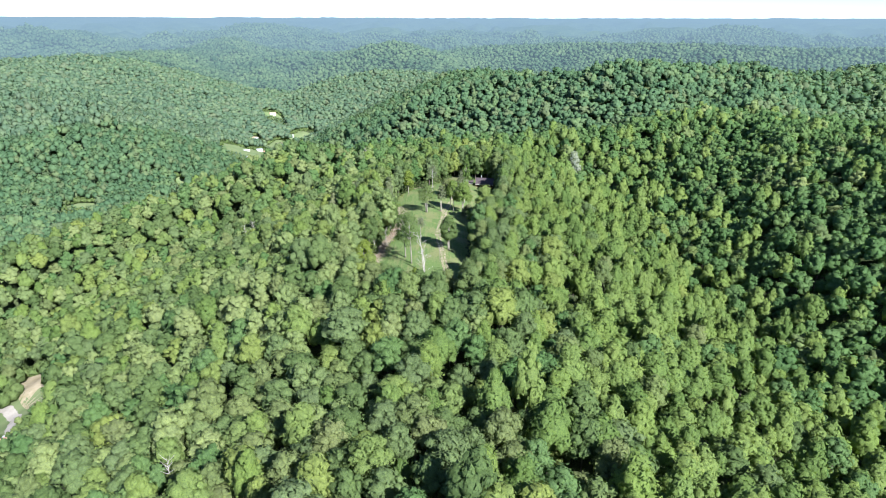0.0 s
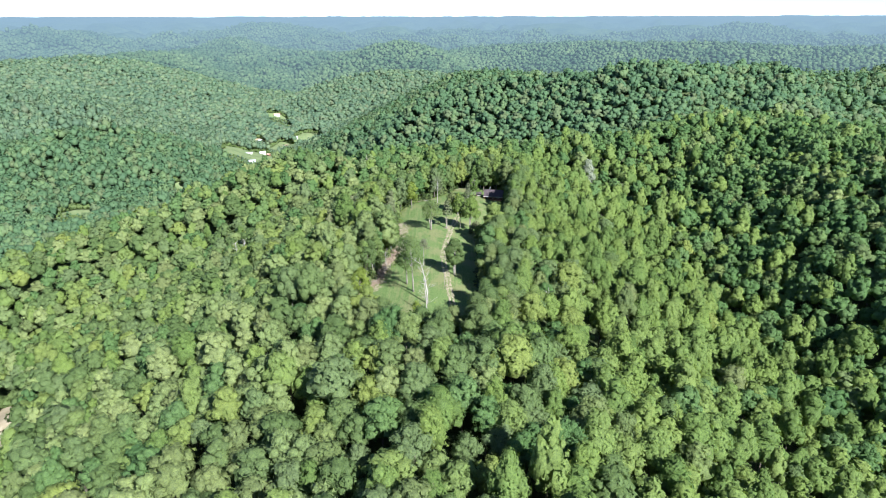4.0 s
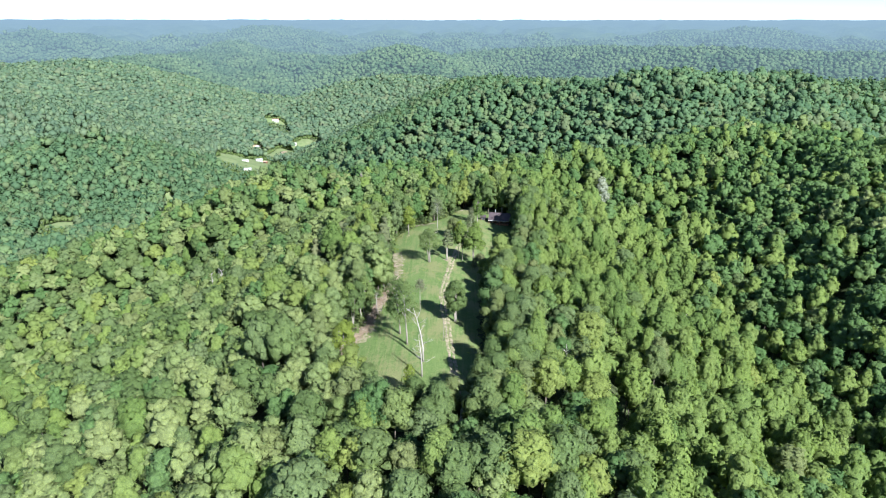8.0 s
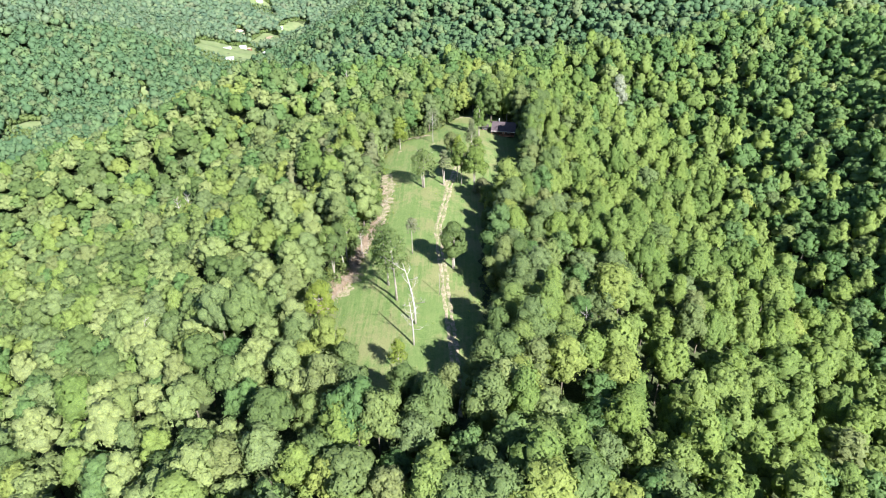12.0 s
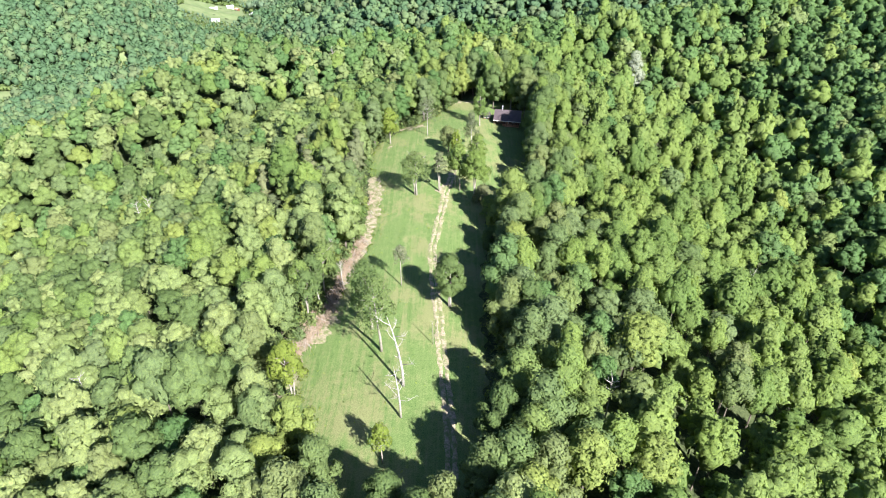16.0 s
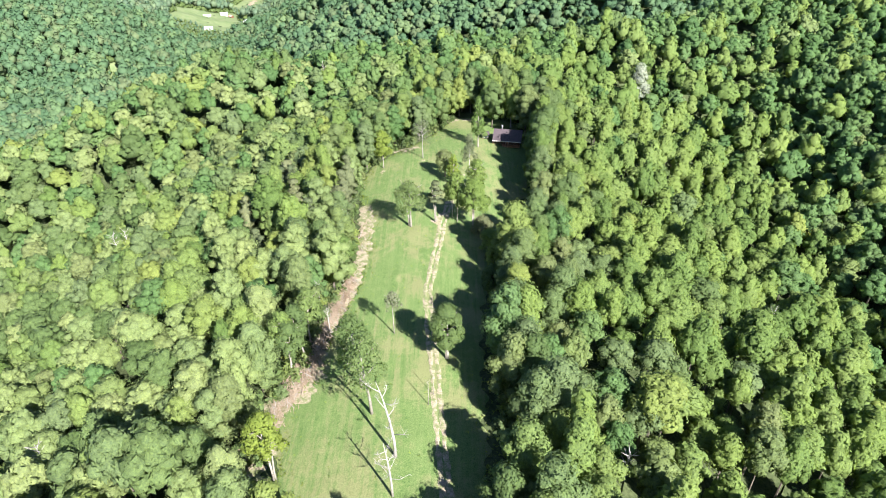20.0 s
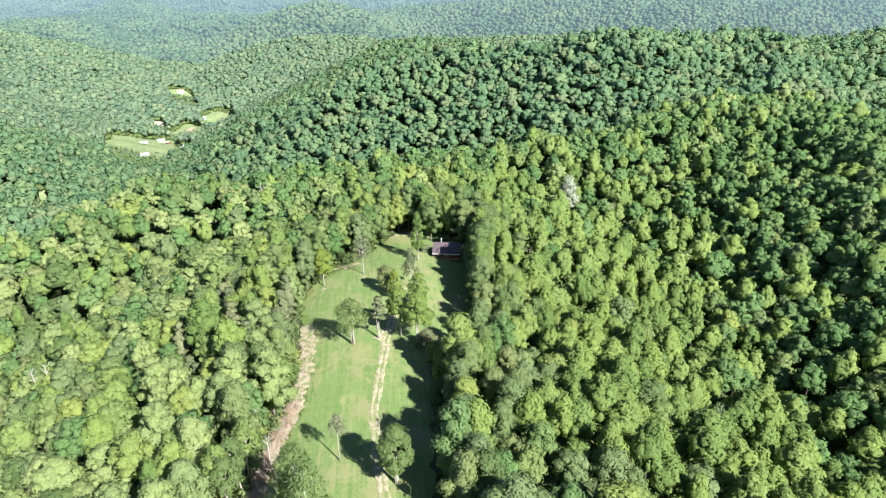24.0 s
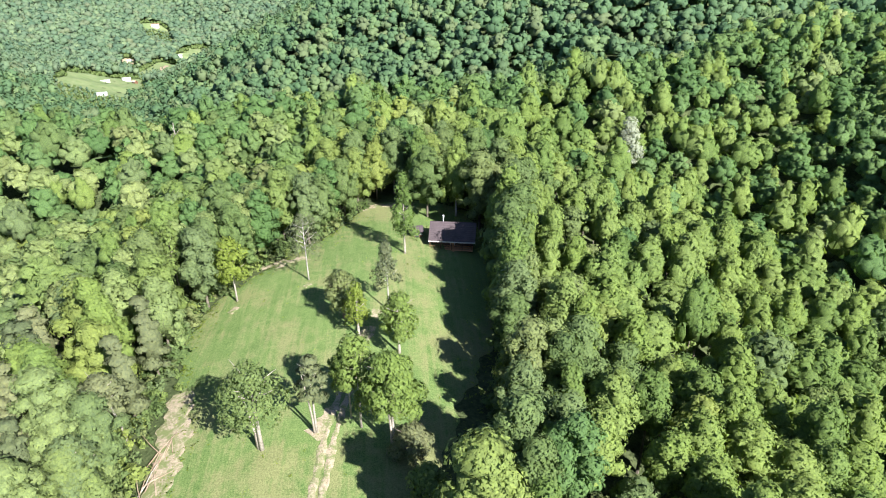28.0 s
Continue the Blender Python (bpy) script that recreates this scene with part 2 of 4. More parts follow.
# ---- the lie of the land ----
# crests as lines of x, y, height; the ground falls away from them on both sides
RIDGES = [
    # slope, roundness of the crest, its line
    (0.5, 55, [(25, -460, -12), (18, -330, -6), (10, -200, -1), (4, -110, 0), (3, -60, 0.6), (2, 0, 0.4), (8, 45, 0.2), (24, 85, -3), (27, 125, -5)]),
    (0.75, 24, [(-100, 150, -14), (-20, 158, -9), (28, 165, -8), (140, 190, -4), (235, 230, 2), (320, 300, 16), (340, 400, 34)]),
    (0.7, 35, [(520, 430, 22), (400, 405, 25), (300, 388, 31), (212, 372, 41), (150, 402, 26), (90, 440, 17), (24, 480, 6), (-60, 545, -30), (-95, 580, -62)]),
    (0.5, 50, [(235, 230, 2), (290, 150, 11), (310, 50, 17), (340, -120, 22), (360, -300, 20)]),
    (0.6, 28, [(-100, 150, -14), (-190, 118, -40), (-270, 60, -62), (-340, 20, -90)]),
    (0.5, 55, [(420, 800, -25), (250, 760, -12), (65, 700, 6), (35, 725, -8)]),
    (0.36, 60, [(-1600, 420, 22), (-1100, 800, 6), (-864, 1060, -2), (-770, 1230, -2), (-780, 1500, -10), (-765, 1800, -14), (-745, 2000, 9), (-580, 1900, -24), (-450, 1800, -26), (-300, 1720, -22), (-140, 1640, 14), (0, 1700, -20), (150, 1800, -6), (390, 1750, 6), (745, 1560, 12), (1000, 1500, 2), (1500, 1450, 6)]),
    (0.42, 40, [(-1100, 800, 6), (-800, 720, -14), (-560, 640, -30), (-440, 590, -70)]),
    (0.45, 40, [(-800, 1150, -4), (-660, 1120, -38), (-540, 1060, -84)]),
    (0.45, 40, [(-900, 1000, -4), (-720, 900, -34), (-560, 830, -78)]),
    (0.45, 40, [(-780, 1450, -10), (-640, 1400, -48), (-540, 1330, -90)]),
    (0.5, 55, [(-230, 1290, -105), (-110, 1350, -70), (150, 1300, -50), (600, 1200, -40)]),
    (0.5, 60, [(-745, 2000, 5), (-640, 1750, -20), (-540, 1560, -48), (-470, 1400, -80), (-420, 1290, -125)]),
    (0.5, 55, [(-1200, -100, 0), (-760, 80, -25), (-600, 200, -60)]),
    (0.5, 55, [(520, 430, 26), (900, 480, 15), (1500, 600, 20)]),
]
# far hilltops: x, y, height, half width
HILLS = [(-860, 2900, 64, 240), (-1500, 2100, 60, 200), (1320, 2750, 62, 180), (1120, 2950, 60, 150), (520, 2500, 16, 300), (60, 3100, 30, 300), (1500, 1750, 15, 250), (760, 1900, -5, 260), (-1200, 1500, 5, 240), (330, 1900, -20, 200), (-330, 3300, 40, 250), (600, 3600, 55, 300)]


def ridge_height(x, y, slope, crown_width, line):
    best = np.full(x.shape, -1e9)
    for (ax, ay, az), (bx, by, bz) in zip(line, line[1:]):
        dx, dy = bx - ax, by - ay
        s = np.clip(((x - ax) * dx + (y - ay) * dy) / (dx * dx + dy * dy), 0, 1)
        far = np.hypot(x - ax - s * dx, y - ay - s * dy)
        best = np.maximum(best, az + s * (bz - az) - slope * (np.sqrt(far * far + crown_width**2) - crown_width))
    return best


def waves(x, y, size, seed):
    """Smooth random swells of about that size."""
    r = np.random.RandomState(seed)
    out = np.zeros_like(x)
    for _ in range(7):
        a, k, p = r.uniform(0, 2 * np.pi), 2 * np.pi / (size * r.uniform(0.6, 1.7)), r.uniform(0, 6.28)
        out += np.sin((x * np.cos(a) + y * np.sin(a)) * k + p)
    return out / 3.0


def land(x, y):
    x, y = np.asarray(x, float), np.asarray(y, float)
    floor = np.clip(-92 - 0.06 * y, -185, -65) + np.clip((y - 1180) * 0.2, 0, 70)
    away = np.hypot(x, y - 100)
    # ridge after ridge out to the horizon
    crest = 1 - np.abs(waves(x, y, 420, 5)) * 1.05
    far = -82 + 66 * crest + 15 * waves(x, y, 280, 9) + 5 * waves(x, y, 130, 14) + np.clip(away - 1500, 0, 3000) * 0.022
    total = np.exp(floor / 6) + np.exp(np.clip(far - 34 - np.clip(1500 - away, 0, 300), -300, 200) / 6)
    for ridge in RIDGES:
        total = total + np.exp(np.clip(ridge_height(x, y, *ridge), -300, 200) / 6)
    z = 6 * np.log(total)
    for hx, hy, hz, w in HILLS:
        far = np.maximum(far, hz - 0.24 * (np.sqrt((x - hx) ** 2 + (y - hy) ** 2 * 0.7 + w * w * 0.25) - w * 0.5) + 6 * waves(x, y, 260, 3))
    blend = np.clip((away - 2150) / 500, 0, 1)
    blend = blend * blend * (3 - 2 * blend)
    rim = np.clip((away - 3700) / 900, 0, 1)
    far = far * (1 - rim) + (89 + 3 * waves(x, y, 420, 12)) * rim
    z = z * (1 - blend) + far * blend
    # small swells, none on the clearing
    calm = np.clip((np.hypot((x - 5) / 45, (y + 10) / 130) - 0.9) / 0.8, 0, 1)
    return z + calm * (2.2 * waves(x, y, 90, 2) + 0.7 * waves(x, y, 25, 4))


def ground_at(x, y):
    return float(land(np.array([x]), np.array([y]))[0])


# ---- mesh helpers ----
def mesh_of(name, verts, faces, material, smooth=False, tint=None, normals=None):
    """A mesh from arrays: faces all with the same number of corners. normals: of the leafy surface that scraps stand for."""
    me = bpy.data.meshes.new(name)
    verts, faces = np.asarray(verts, np.float32), np.asarray(faces, np.int32)
    n, k = faces.shape
    me.vertices.add(len(verts))
    me.vertices.foreach_set("co", verts.ravel())
    me.loops.add(n * k)
    me.loops.foreach_set("vertex_index", faces.ravel())
    me.polygons.add(n)
    me.polygons.foreach_set("loop_start", np.arange(0, n * k, k, dtype=np.int32))
    me.polygons.foreach_set("use_smooth", np.full(n, smooth))
    if tint is not None:
        at = me.attributes.new("tint", "FLOAT", "POINT")
        at.data.foreach_set("value", np.asarray(tint, np.float32))
    me.materials.append(material)
    me.update(calc_edges=True)
    if normals is not None:
        me.attributes.new("custom_normal", "FLOAT_VECTOR", "POINT").data.foreach_set("vector", np.asarray(normals, np.float32).ravel())
    return me


def grid_mesh(name, xs, ys, z, material, smooth=True):
    """A sheet over rows of points: xs, ys, z are 2D arrays."""
    h, w = xs.shape
    i = np.arange(h * w).reshape(h, w)
    faces = np.stack([i[:-1, :-1], i[:-1, 1:], i[1:, 1:], i[1:, :-1]], -1).reshape(-1, 4)
    return mesh_of(name, np.stack([xs, ys, z], -1).reshape(-1, 3), faces, material, smooth)


def part(name, bm, material, parent, label="", smooth=False):
    """A bmesh as one mesh object under a thing or a part."""
    me = bpy.data.meshes.new(name)
    bm.to_mesh(me)
    bm.free()
    me.materials.append(material)
    if smooth:
        me.polygons.foreach_set("use_smooth", np.full(len(me.polygons), True))
    ob = new(name, me)
    ob.parent = parent
    return tagged(ob, label) if label else ob


def box(bm, x0, y0, z0, x1, y1, z1, bevel=0.0):
    made = bmesh.ops.create_cube(bm, size=1.0, matrix=Matrix.Translation(((x0 + x1) / 2, (y0 + y1) / 2, (z0 + z1) / 2)) @ Matrix.Diagonal((x1 - x0, y1 - y0, z1 - z0, 1)))
    if bevel:
        edges = list({e for v in made["verts"] for e in v.link_edges})
        bmesh.ops.bevel(bm, geom=edges, offset=bevel, segments=1, affect="EDGES")
    return bm


def boxed(*spans, bevel=0.0):
    bm = bmesh.new()
    for s in spans:
        box(bm, *s, bevel=bevel)
    return bm


def limb(bm, points, radii, sides=7):
    """A bent tapering round stick along points."""
    rings = []
    for i, (p, r) in enumerate(zip(points, radii)):
        p = Vector(p)
        ahead = (Vector(points[min(i + 1, len(points) - 1)]) - Vector(points[max(i - 1, 0)])).normalized()
        side = ahead.cross(Vector((0.31, 0.9, 0.2))).normalized()
        up = ahead.cross(side)
        rings.append([bm.verts.new(p + r * (math.cos(a) * side + math.sin(a) * up)) for a in (2 * math.pi * k / sides for k in range(sides))])
    for a, b in zip(rings, rings[1:]):
        for k in range(sides):
            bm.faces.new((a[k], a[(k + 1) % sides], b[(k + 1) % sides], b[k]))
    bm.faces.new(rings[-1])
    bm.faces.new(rings[0][::-1])


def thing(name, x, y, z=None, turn=0.0, label="", category="", group="", kind=""):
    ob = new(name)
    ob.matrix_world = pose(x, y, ground_at(x, y) if z is None else z, 0, 0, turn)
    return tagged(ob, label, category, group, kind)


# ---- ground ----
def spaced(lo, hi, near_lo, near_hi, step, grow):
    mid = list(np.arange(near_lo, near_hi + step, step))
    out, s = list(mid), step
    while out[-1] < hi:
        s *= grow
        out.append(out[-1] + s)
    s = step
    while out[0] > lo:
        s *= grow
        out.insert(0, out[0] - s)
    return np.array(out)


gx, gy = np.meshgrid(spaced(-4400, 4400, -330, 360, 7.5, 1.026), spaced(-1400, 4700, -300, 420, 7.5, 1.02))
ground_mesh = grid_mesh("ground", gx, gy, land(gx, gy), LITTER)
# the far ground takes the material with the painted haze glow
ground_mesh.materials.append(FAR_HAZE)
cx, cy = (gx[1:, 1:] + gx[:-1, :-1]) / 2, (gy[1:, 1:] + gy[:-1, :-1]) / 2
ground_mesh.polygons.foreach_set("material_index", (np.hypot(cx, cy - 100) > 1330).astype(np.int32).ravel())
tagged(new("ground", ground_mesh), "wooded hill country with ridges reaching the horizon, far haze painted in", "ground", kind="structure")

# the clearing on the crest: its left and right edge along y
EDGE_Y = [-124, -112, -95, -75, -62, -45, -33, -15, 11, 30, 45, 58, 75, 90, 97]
EDGE_L = [-4, -14, -22, -25, -19, -16, -13, -12, -15, -20, -17, -7, 5, 12, 18]
EDGE_R = [12, 18, 22, 22, 23, 26, 27, 29, 37, 42, 44, 46, 45, 42, 34]

LAWN_R = [11, 17, 19.5, 20, 20, 21, 22, 24, 32, 41, 44, 46, 45, 42, 34]  # the trees overhang bare litter beyond


def lawn_edges(y):
    return np.interp(y, EDGE_Y, EDGE_L) + 0.5 * np.sin(y * 0.9) + 0.3 * np.sin(y * 2.3), np.interp(y, EDGE_Y, LAWN_R) + 0.7 * np.sin(y * 0.5) + 0.5 * np.sin(y * 1.3)


ly = np.linspace(-124, 97, 240)[:, None] * np.ones((1, 60))
lo, hi = lawn_edges(ly)
lx = lo + (hi - lo) * np.linspace(0, 1, 60)[None]
sink = np.minimum(np.linspace(0, 1, 60), np.linspace(1, 0, 60))[None] * 60
lz = land(lx, ly) + 0.22 - 0.1 * np.clip(1 - sink, 0, 1) + 0.05 * waves(lx, ly, 7, 8)
tagged(new("lawn", grid_mesh("lawn", lx, ly, lz, LAWN)), "mown green grass clearing with dry yellowed patches", "lawn", kind="structure")


def strip(name, line, width, lift, material, label, step=0.6, ragged=0.25, across=5):
    """A ragged strip of ground along a line of x, y, lying on the land."""
    line = np.array(line, float)
    seg = np.r_[0, np.cumsum(np.hypot(*np.diff(line, axis=0).T))]
    s = np.arange(0, seg[-1], step)
    px, py = np.interp(s, seg, line[:, 0]), np.interp(s, seg, line[:, 1])
    dx, dy = np.gradient(px), np.gradient(py)
    n = np.hypot(dx, dy)
    nx, ny = dy / n, -dx / n
    r = np.random.RandomState(len(name) + len(line))
    w0, w1 = (width * (1 + ragged * sum(np.sin(s * k + r.uniform(0, 6)) for k in (0.35, 0.8, 1.9)) * 0.8) for _ in range(2))
    u = np.linspace(-0.5, 0.5, across)[None]
    off = np.where(u < 0, u * w0[:, None], u * w1[:, None])
    xs, ys = px[:, None] + off * nx[:, None], py[:, None] + off * ny[:, None]
    zs = land(xs, ys) + lift - 0.1 * (np.abs(u) > 0.45)
    return tagged(new(name, grid_mesh(name, xs, ys, zs, material)), label, "dirt track" if "rut" in name else "ground", kind="structure")


TRACK = [(12.5, -122), (12.0, -104), (11.2, -92), (9.8, -78), (9.1, -66), (7.3, -49), (6.5, -34), (8.5, -16), (10.6, 3), (13.4, 20), (16, 30)]
for side in (-0.72, 0.72):
    strip("wheel_rut", [(x + side, y) for x, y in TRACK], 1.1, 0.34, WORN, "pale bare dirt wheel rut across the grass")
strip("worn_dirt", [(7.5, 1), (9.5, 3), (11, 8)], 3.2, 0.3, WORN, "trampled bare dirt beside the track", ragged=0.4)
STRIP = [(-15, 15), (-13.6, 4), (-12.6, -8), (-13.2, -20), (-14.3, -30), (-16.8, -41), (-19, -49)]
strip("cleared_strip", [(x - 0.5, y) for x, y in STRIP], 4.6, 0.3, WORN, "bare pale soil strip along the wood's edge", ragged=0.18, across=7)
strip("cleared_strip", [(-18.5, -56), (-21, -65), (-24.5, -72), (-28.5, -79), (-28, -92)], 6.5, 0.28, WORN, "bare soil under cut brush along the wood's edge", ragged=0.4, across=7)
for line, w in (([(-25, 42), (-22, 48), (-18, 50)], 4), ([(-9, 60), (-5, 58), (0, 62)], 4), ([(12, 92), (20, 95), (28, 93)], 4), ([(17, 33), (18, 36)], 2), ([(-12.5, 39), (-11, 41)], 1.6), ([(2, 45.5), (3.4, 46.8)], 1.4)):
    strip("worn_dirt", line, w, 0.3, WORN, "bare reddish soil at the edge of the lawn", ragged=0.4, step=0.6)

# ---- the woods ----
def scraps(points, normals, size, r, wild=0.32):
    """Leaf clumps: three-cornered scraps at points, facing roughly along normals. Returns verts and faces."""
    n = len(points)
    nrm = normals + wild * r.randn(n, 3)
    nrm /= np.linalg.norm(nrm, axis=1)[:, None]
    t = np.cross(nrm, r.randn(n, 3))
    t /= np.linalg.norm(t, axis=1)[:, None]
    b = np.cross(nrm, t)
    s = size * r.uniform(0.6, 1.4, n)[:, None]
    v = np.stack([points + t * s, points - t * s * 0.5 + b * s * 0.85, points - t * s * 0.5 - b * s * 0.85], 1)
    return v.reshape(-1, 3), np.arange(3 * n).reshape(n, 3)


def halved(quads):
    q = np.asarray(quads)
    return np.concatenate([q[:, [0, 1, 2]], q[:, [0, 2, 3]]])


def dome(radius, low, high, rings, sides, r, rough=0.12, pointed=0.0):
    """A lumpy crown core, round below and at the top."""
    v, f = [], []
    mid, tall = low + (high - low) * 0.4, (high - low) * 0.6
    for i in range(rings):
        th = -0.55 + 1.95 * i / (rings - 1)
        rr = radius * max(math.cos(th), 0.12) ** (0.85 + pointed)
        for k in range(sides):
            a = 2 * math.pi * (k + 0.5 * (i % 2)) / sides
            q = rr * (1 + rough * r.randn())
            v.append((q * math.cos(a), q * math.sin(a), mid + tall * math.sin(th) + rough * 2.0 * r.randn()))
    for i in range(rings - 1):
        for k in range(sides):
            a, b = i * sides + k, i * sides + (k + 1) % sides
            f.append((a, b, b + sides, a + sides))
    n = (rings - 1) * sides
    f += [(n, n + k, n + k + 1, n + k + 2) for k in range(1, sides - 2, 2)]
    return np.array(v), f


GOLD = (1 + math.sqrt(5)) / 2
BALL = np.array([(-1, GOLD, 0), (1, GOLD, 0), (-1, -GOLD, 0), (1, -GOLD, 0), (0, -1, GOLD), (0, 1, GOLD), (0, -1, -GOLD), (0, 1, -GOLD), (GOLD, 0, -1), (GOLD, 0, 1), (-GOLD, 0, -1), (-GOLD, 0, 1)]) / math.hypot(1, GOLD)
BALL_FACES = np.array([(i, j, k) for i in range(12) for j in range(12) for k in range(12) if i < j and i < k and np.linalg.det(BALL[[i, j, k]]) > 0.1 and max(np.linalg.norm(BALL[a] - BALL[b]) for a, b in ((i, j), (j, k), (i, k))) < 1.1])


def crown(kind, seed, clumps, size, radius=4.2, low=7.0, high=20.0, core=0.5, loose=1.0, coarse=False, cut=0.0, billow=0.75, full=0.0, lobed=0):
    """A crown of lobes covered in leaf clumps. Returns verts, three-cornered faces and the leafy surface's normals."""
    r = np.random.RandomState(seed)
    if kind == "poplar":
        n, shape = lobed or 26, lambda u: (1 - u) ** 0.54 * 1.0 + 0.03
    elif kind == "pine":
        n, shape = 20, lambda u: (1 - u) * 0.85 + 0.2
    else:
        n, shape = lobed or 28, lambda u: math.sqrt(max(1 - u ** 2.6, 0.02))
    upright = {"poplar": 1.25, "pine": 0.55}.get(kind, 0.88)
    u = (np.arange(n) + r.uniform(0.1, 0.9, n)) / n
    lobes = []
    for i in range(n):
        a = i * 2.4 + r.uniform(-0.5, 0.5)
        rr = radius * shape(u[i]) * r.uniform(0.45, 0.84)
        lr = radius * r.uniform(0.17, 0.4) * (0.7 + 0.4 * shape(u[i])) * (25 / n) ** 0.4
        lobes.append((rr * math.cos(a), rr * math.sin(a), low + (high - low) * (0.1 + 0.78 * u[i]), lr))
    lobes.append((0.06 * radius * r.randn(), 0.1, high - radius * 0.42, radius * (0.36 if kind != "oak" else 0.45)))
    lobes = np.array(lobes)
    pick = r.choice(len(lobes), clumps, p=lobes[:, 3] ** 2 / (lobes[:, 3] ** 2).sum())
    way = r.randn(clumps, 3)
    way[:, 2] = way[:, 2] * (0.45 if kind == "pine" else 0.8) + 0.35
    way /= np.linalg.norm(way, axis=1)[:, None]
    pts = lobes[pick, :3] + way * lobes[pick, 3:] * r.uniform(1 - 0.28 * loose, 1 + 0.18 * loose, clumps)[:, None] * np.array([1, 1, upright])
    half = np.array([radius, radius, (high - low) / 2])
    mid = np.array([0, 0, (low + high) / 2 - 2])
    keep = np.linalg.norm((pts - mid) / half, axis=1) > 0.45
    keep &= pts[:, 2] > low + cut * (high - low)  # the foot of a crown is lost among its neighbours
    pts, way = pts[keep], way[keep]
    out = (pts - mid) / half
    out /= np.linalg.norm(out, axis=1)[:, None]
    facing = way * billow + out * (1.1 - billow) + np.array([0, 0, 0.12])
    v, f = scraps(pts, facing, size, r, 0.34 * loose)
    leafy = np.repeat(facing + 0.16 * r.randn(len(pts), 3), 3, axis=0)
    if full:  # the dense inside of each lobe
        for x, y, z, lr in lobes[lobes[:, 2] > low + cut * (high - low) - 0.5]:
            ball = BALL * lr * full * (1 + 0.17 * r.randn(12, 1)) * np.array([1, 1, upright])
            bv = ball + np.array([x, y, z])
            turned = (bv - mid) / half
            turned /= np.linalg.norm(turned, axis=1)[:, None]
            f = np.concatenate([f, BALL_FACES + len(v)])
            v = np.concatenate([v, bv])
            leafy = np.concatenate([leafy, BALL * billow + turned * (1.1 - billow) + np.array([0, 0, 0.12])])
    if core:
        cv, cf = dome(radius * core, low + 0.5, high - 2.2, 3 if coarse else 4, 5 if coarse else 6, r, 0.12, 0.6 if kind != "oak" else 0.1)
        leafy = np.concatenate([leafy, (cv - mid) / half])
        f = np.concatenate([f, halved(cf) + len(v)])
        v = np.concatenate([v, cv])
    return v, f, leafy / np.linalg.norm(leafy, axis=1)[:, None]


def stick(height, low_r=0.26, sides=5):
    """A bare trunk for a tree of the woods."""
    v, f = [], []
    for z, q in ((-0.6, 1.25), (1.0, 1.0), (height, 0.45)):
        v += [(low_r * q * math.cos(a), low_r * q * math.sin(a), z) for a in (2 * math.pi * k / sides for k in range(sides))]
    for i in range(2):
        f += [(i * sides + k, i * sides + (k + 1) % sides, (i + 1) * sides + (k + 1) % sides, (i + 1) * sides + k) for k in range(sides)]
    v = np.array(v)
    return v, halved(f), v * np.array([1, 1, 0]) / np.linalg.norm(v[:, :2], axis=1)[:, None]


def planted(shapes, x, y, z, scale, r, squash=0.12):
    """Many copies of a few shapes as the arrays of one mesh: verts, faces, a tint for each copy, normals."""
    V, F, T, N, count = [], [], [], [], 0
    which = r.randint(0, len(shapes), len(x))
    for k, (v, f, nrm) in enumerate(shapes):
        m = np.flatnonzero(which == k)
        if not len(m):
            continue
        a = r.uniform(0, 2 * np.pi, len(m))
        c, s = np.cos(a)[:, None], np.sin(a)[:, None]
        sc, tall = scale[m][:, None], (1 + squash * r.randn(len(m)))[:, None]
        wide = sc * (1 + squash * r.randn(len(m)))[:, None]
        X, Y = (v[None, :, 0] * c - v[None, :, 1] * s) * wide + x[m][:, None], (v[None, :, 0] * s + v[None, :, 1] * c) * wide + y[m][:, None]
        Z = v[None, :, 2] * sc * tall + z[m][:, None]
        V.append(np.stack([X, Y, Z], -1).reshape(-1, 3))
        N.append(np.stack([nrm[None, :, 0] * c - nrm[None, :, 1] * s, nrm[None, :, 0] * s + nrm[None, :, 1] * c, np.tile(nrm[:, 2], (len(m), 1))], -1).reshape(-1, 3))
        F.append((f[None] + (count + np.arange(len(m)) * len(v))[:, None, None]).reshape(-1, 3))
        T.append(np.repeat(r.uniform(0, 1, len(m)), len(v)))
        count += len(m) * len(v)
    return np.concatenate(V), np.concatenate(F), np.concatenate(T), np.concatenate(N)


def woods(name, label, material, shapes, x, y, z, scale, r, category="woods", squash=0.12):
    V, F, T, N = planted(shapes, x, y, z, scale, r, squash)
    return tagged(new(name, mesh_of(name, V, F, material, True, T, N)), label, category, kind="stuff")


# where nothing grows: the lawn, the cleared strip, the house's yard, the fields of the valley
FIELDS = [(-334, 780, 42, 112, 0.17), (-325, 958, 34, 60, 0.1), (-308, 1085, 24, 62, -0.15), (-285, 794, 14, 16, 0), (-391, 1179, 26, 16, 0.4), (-188, -90, 30, 18, -0.75), (-193, -62, 6, 24, 0.62), (-381, 996, 12, 12, 0), (-346, 502, 9, 12, 0.3), (-420, 396, 24, 14, 0.4), (1020, 2270, 40, 36, 0.3), (1150, 2090, 60, 22, 0.4)]


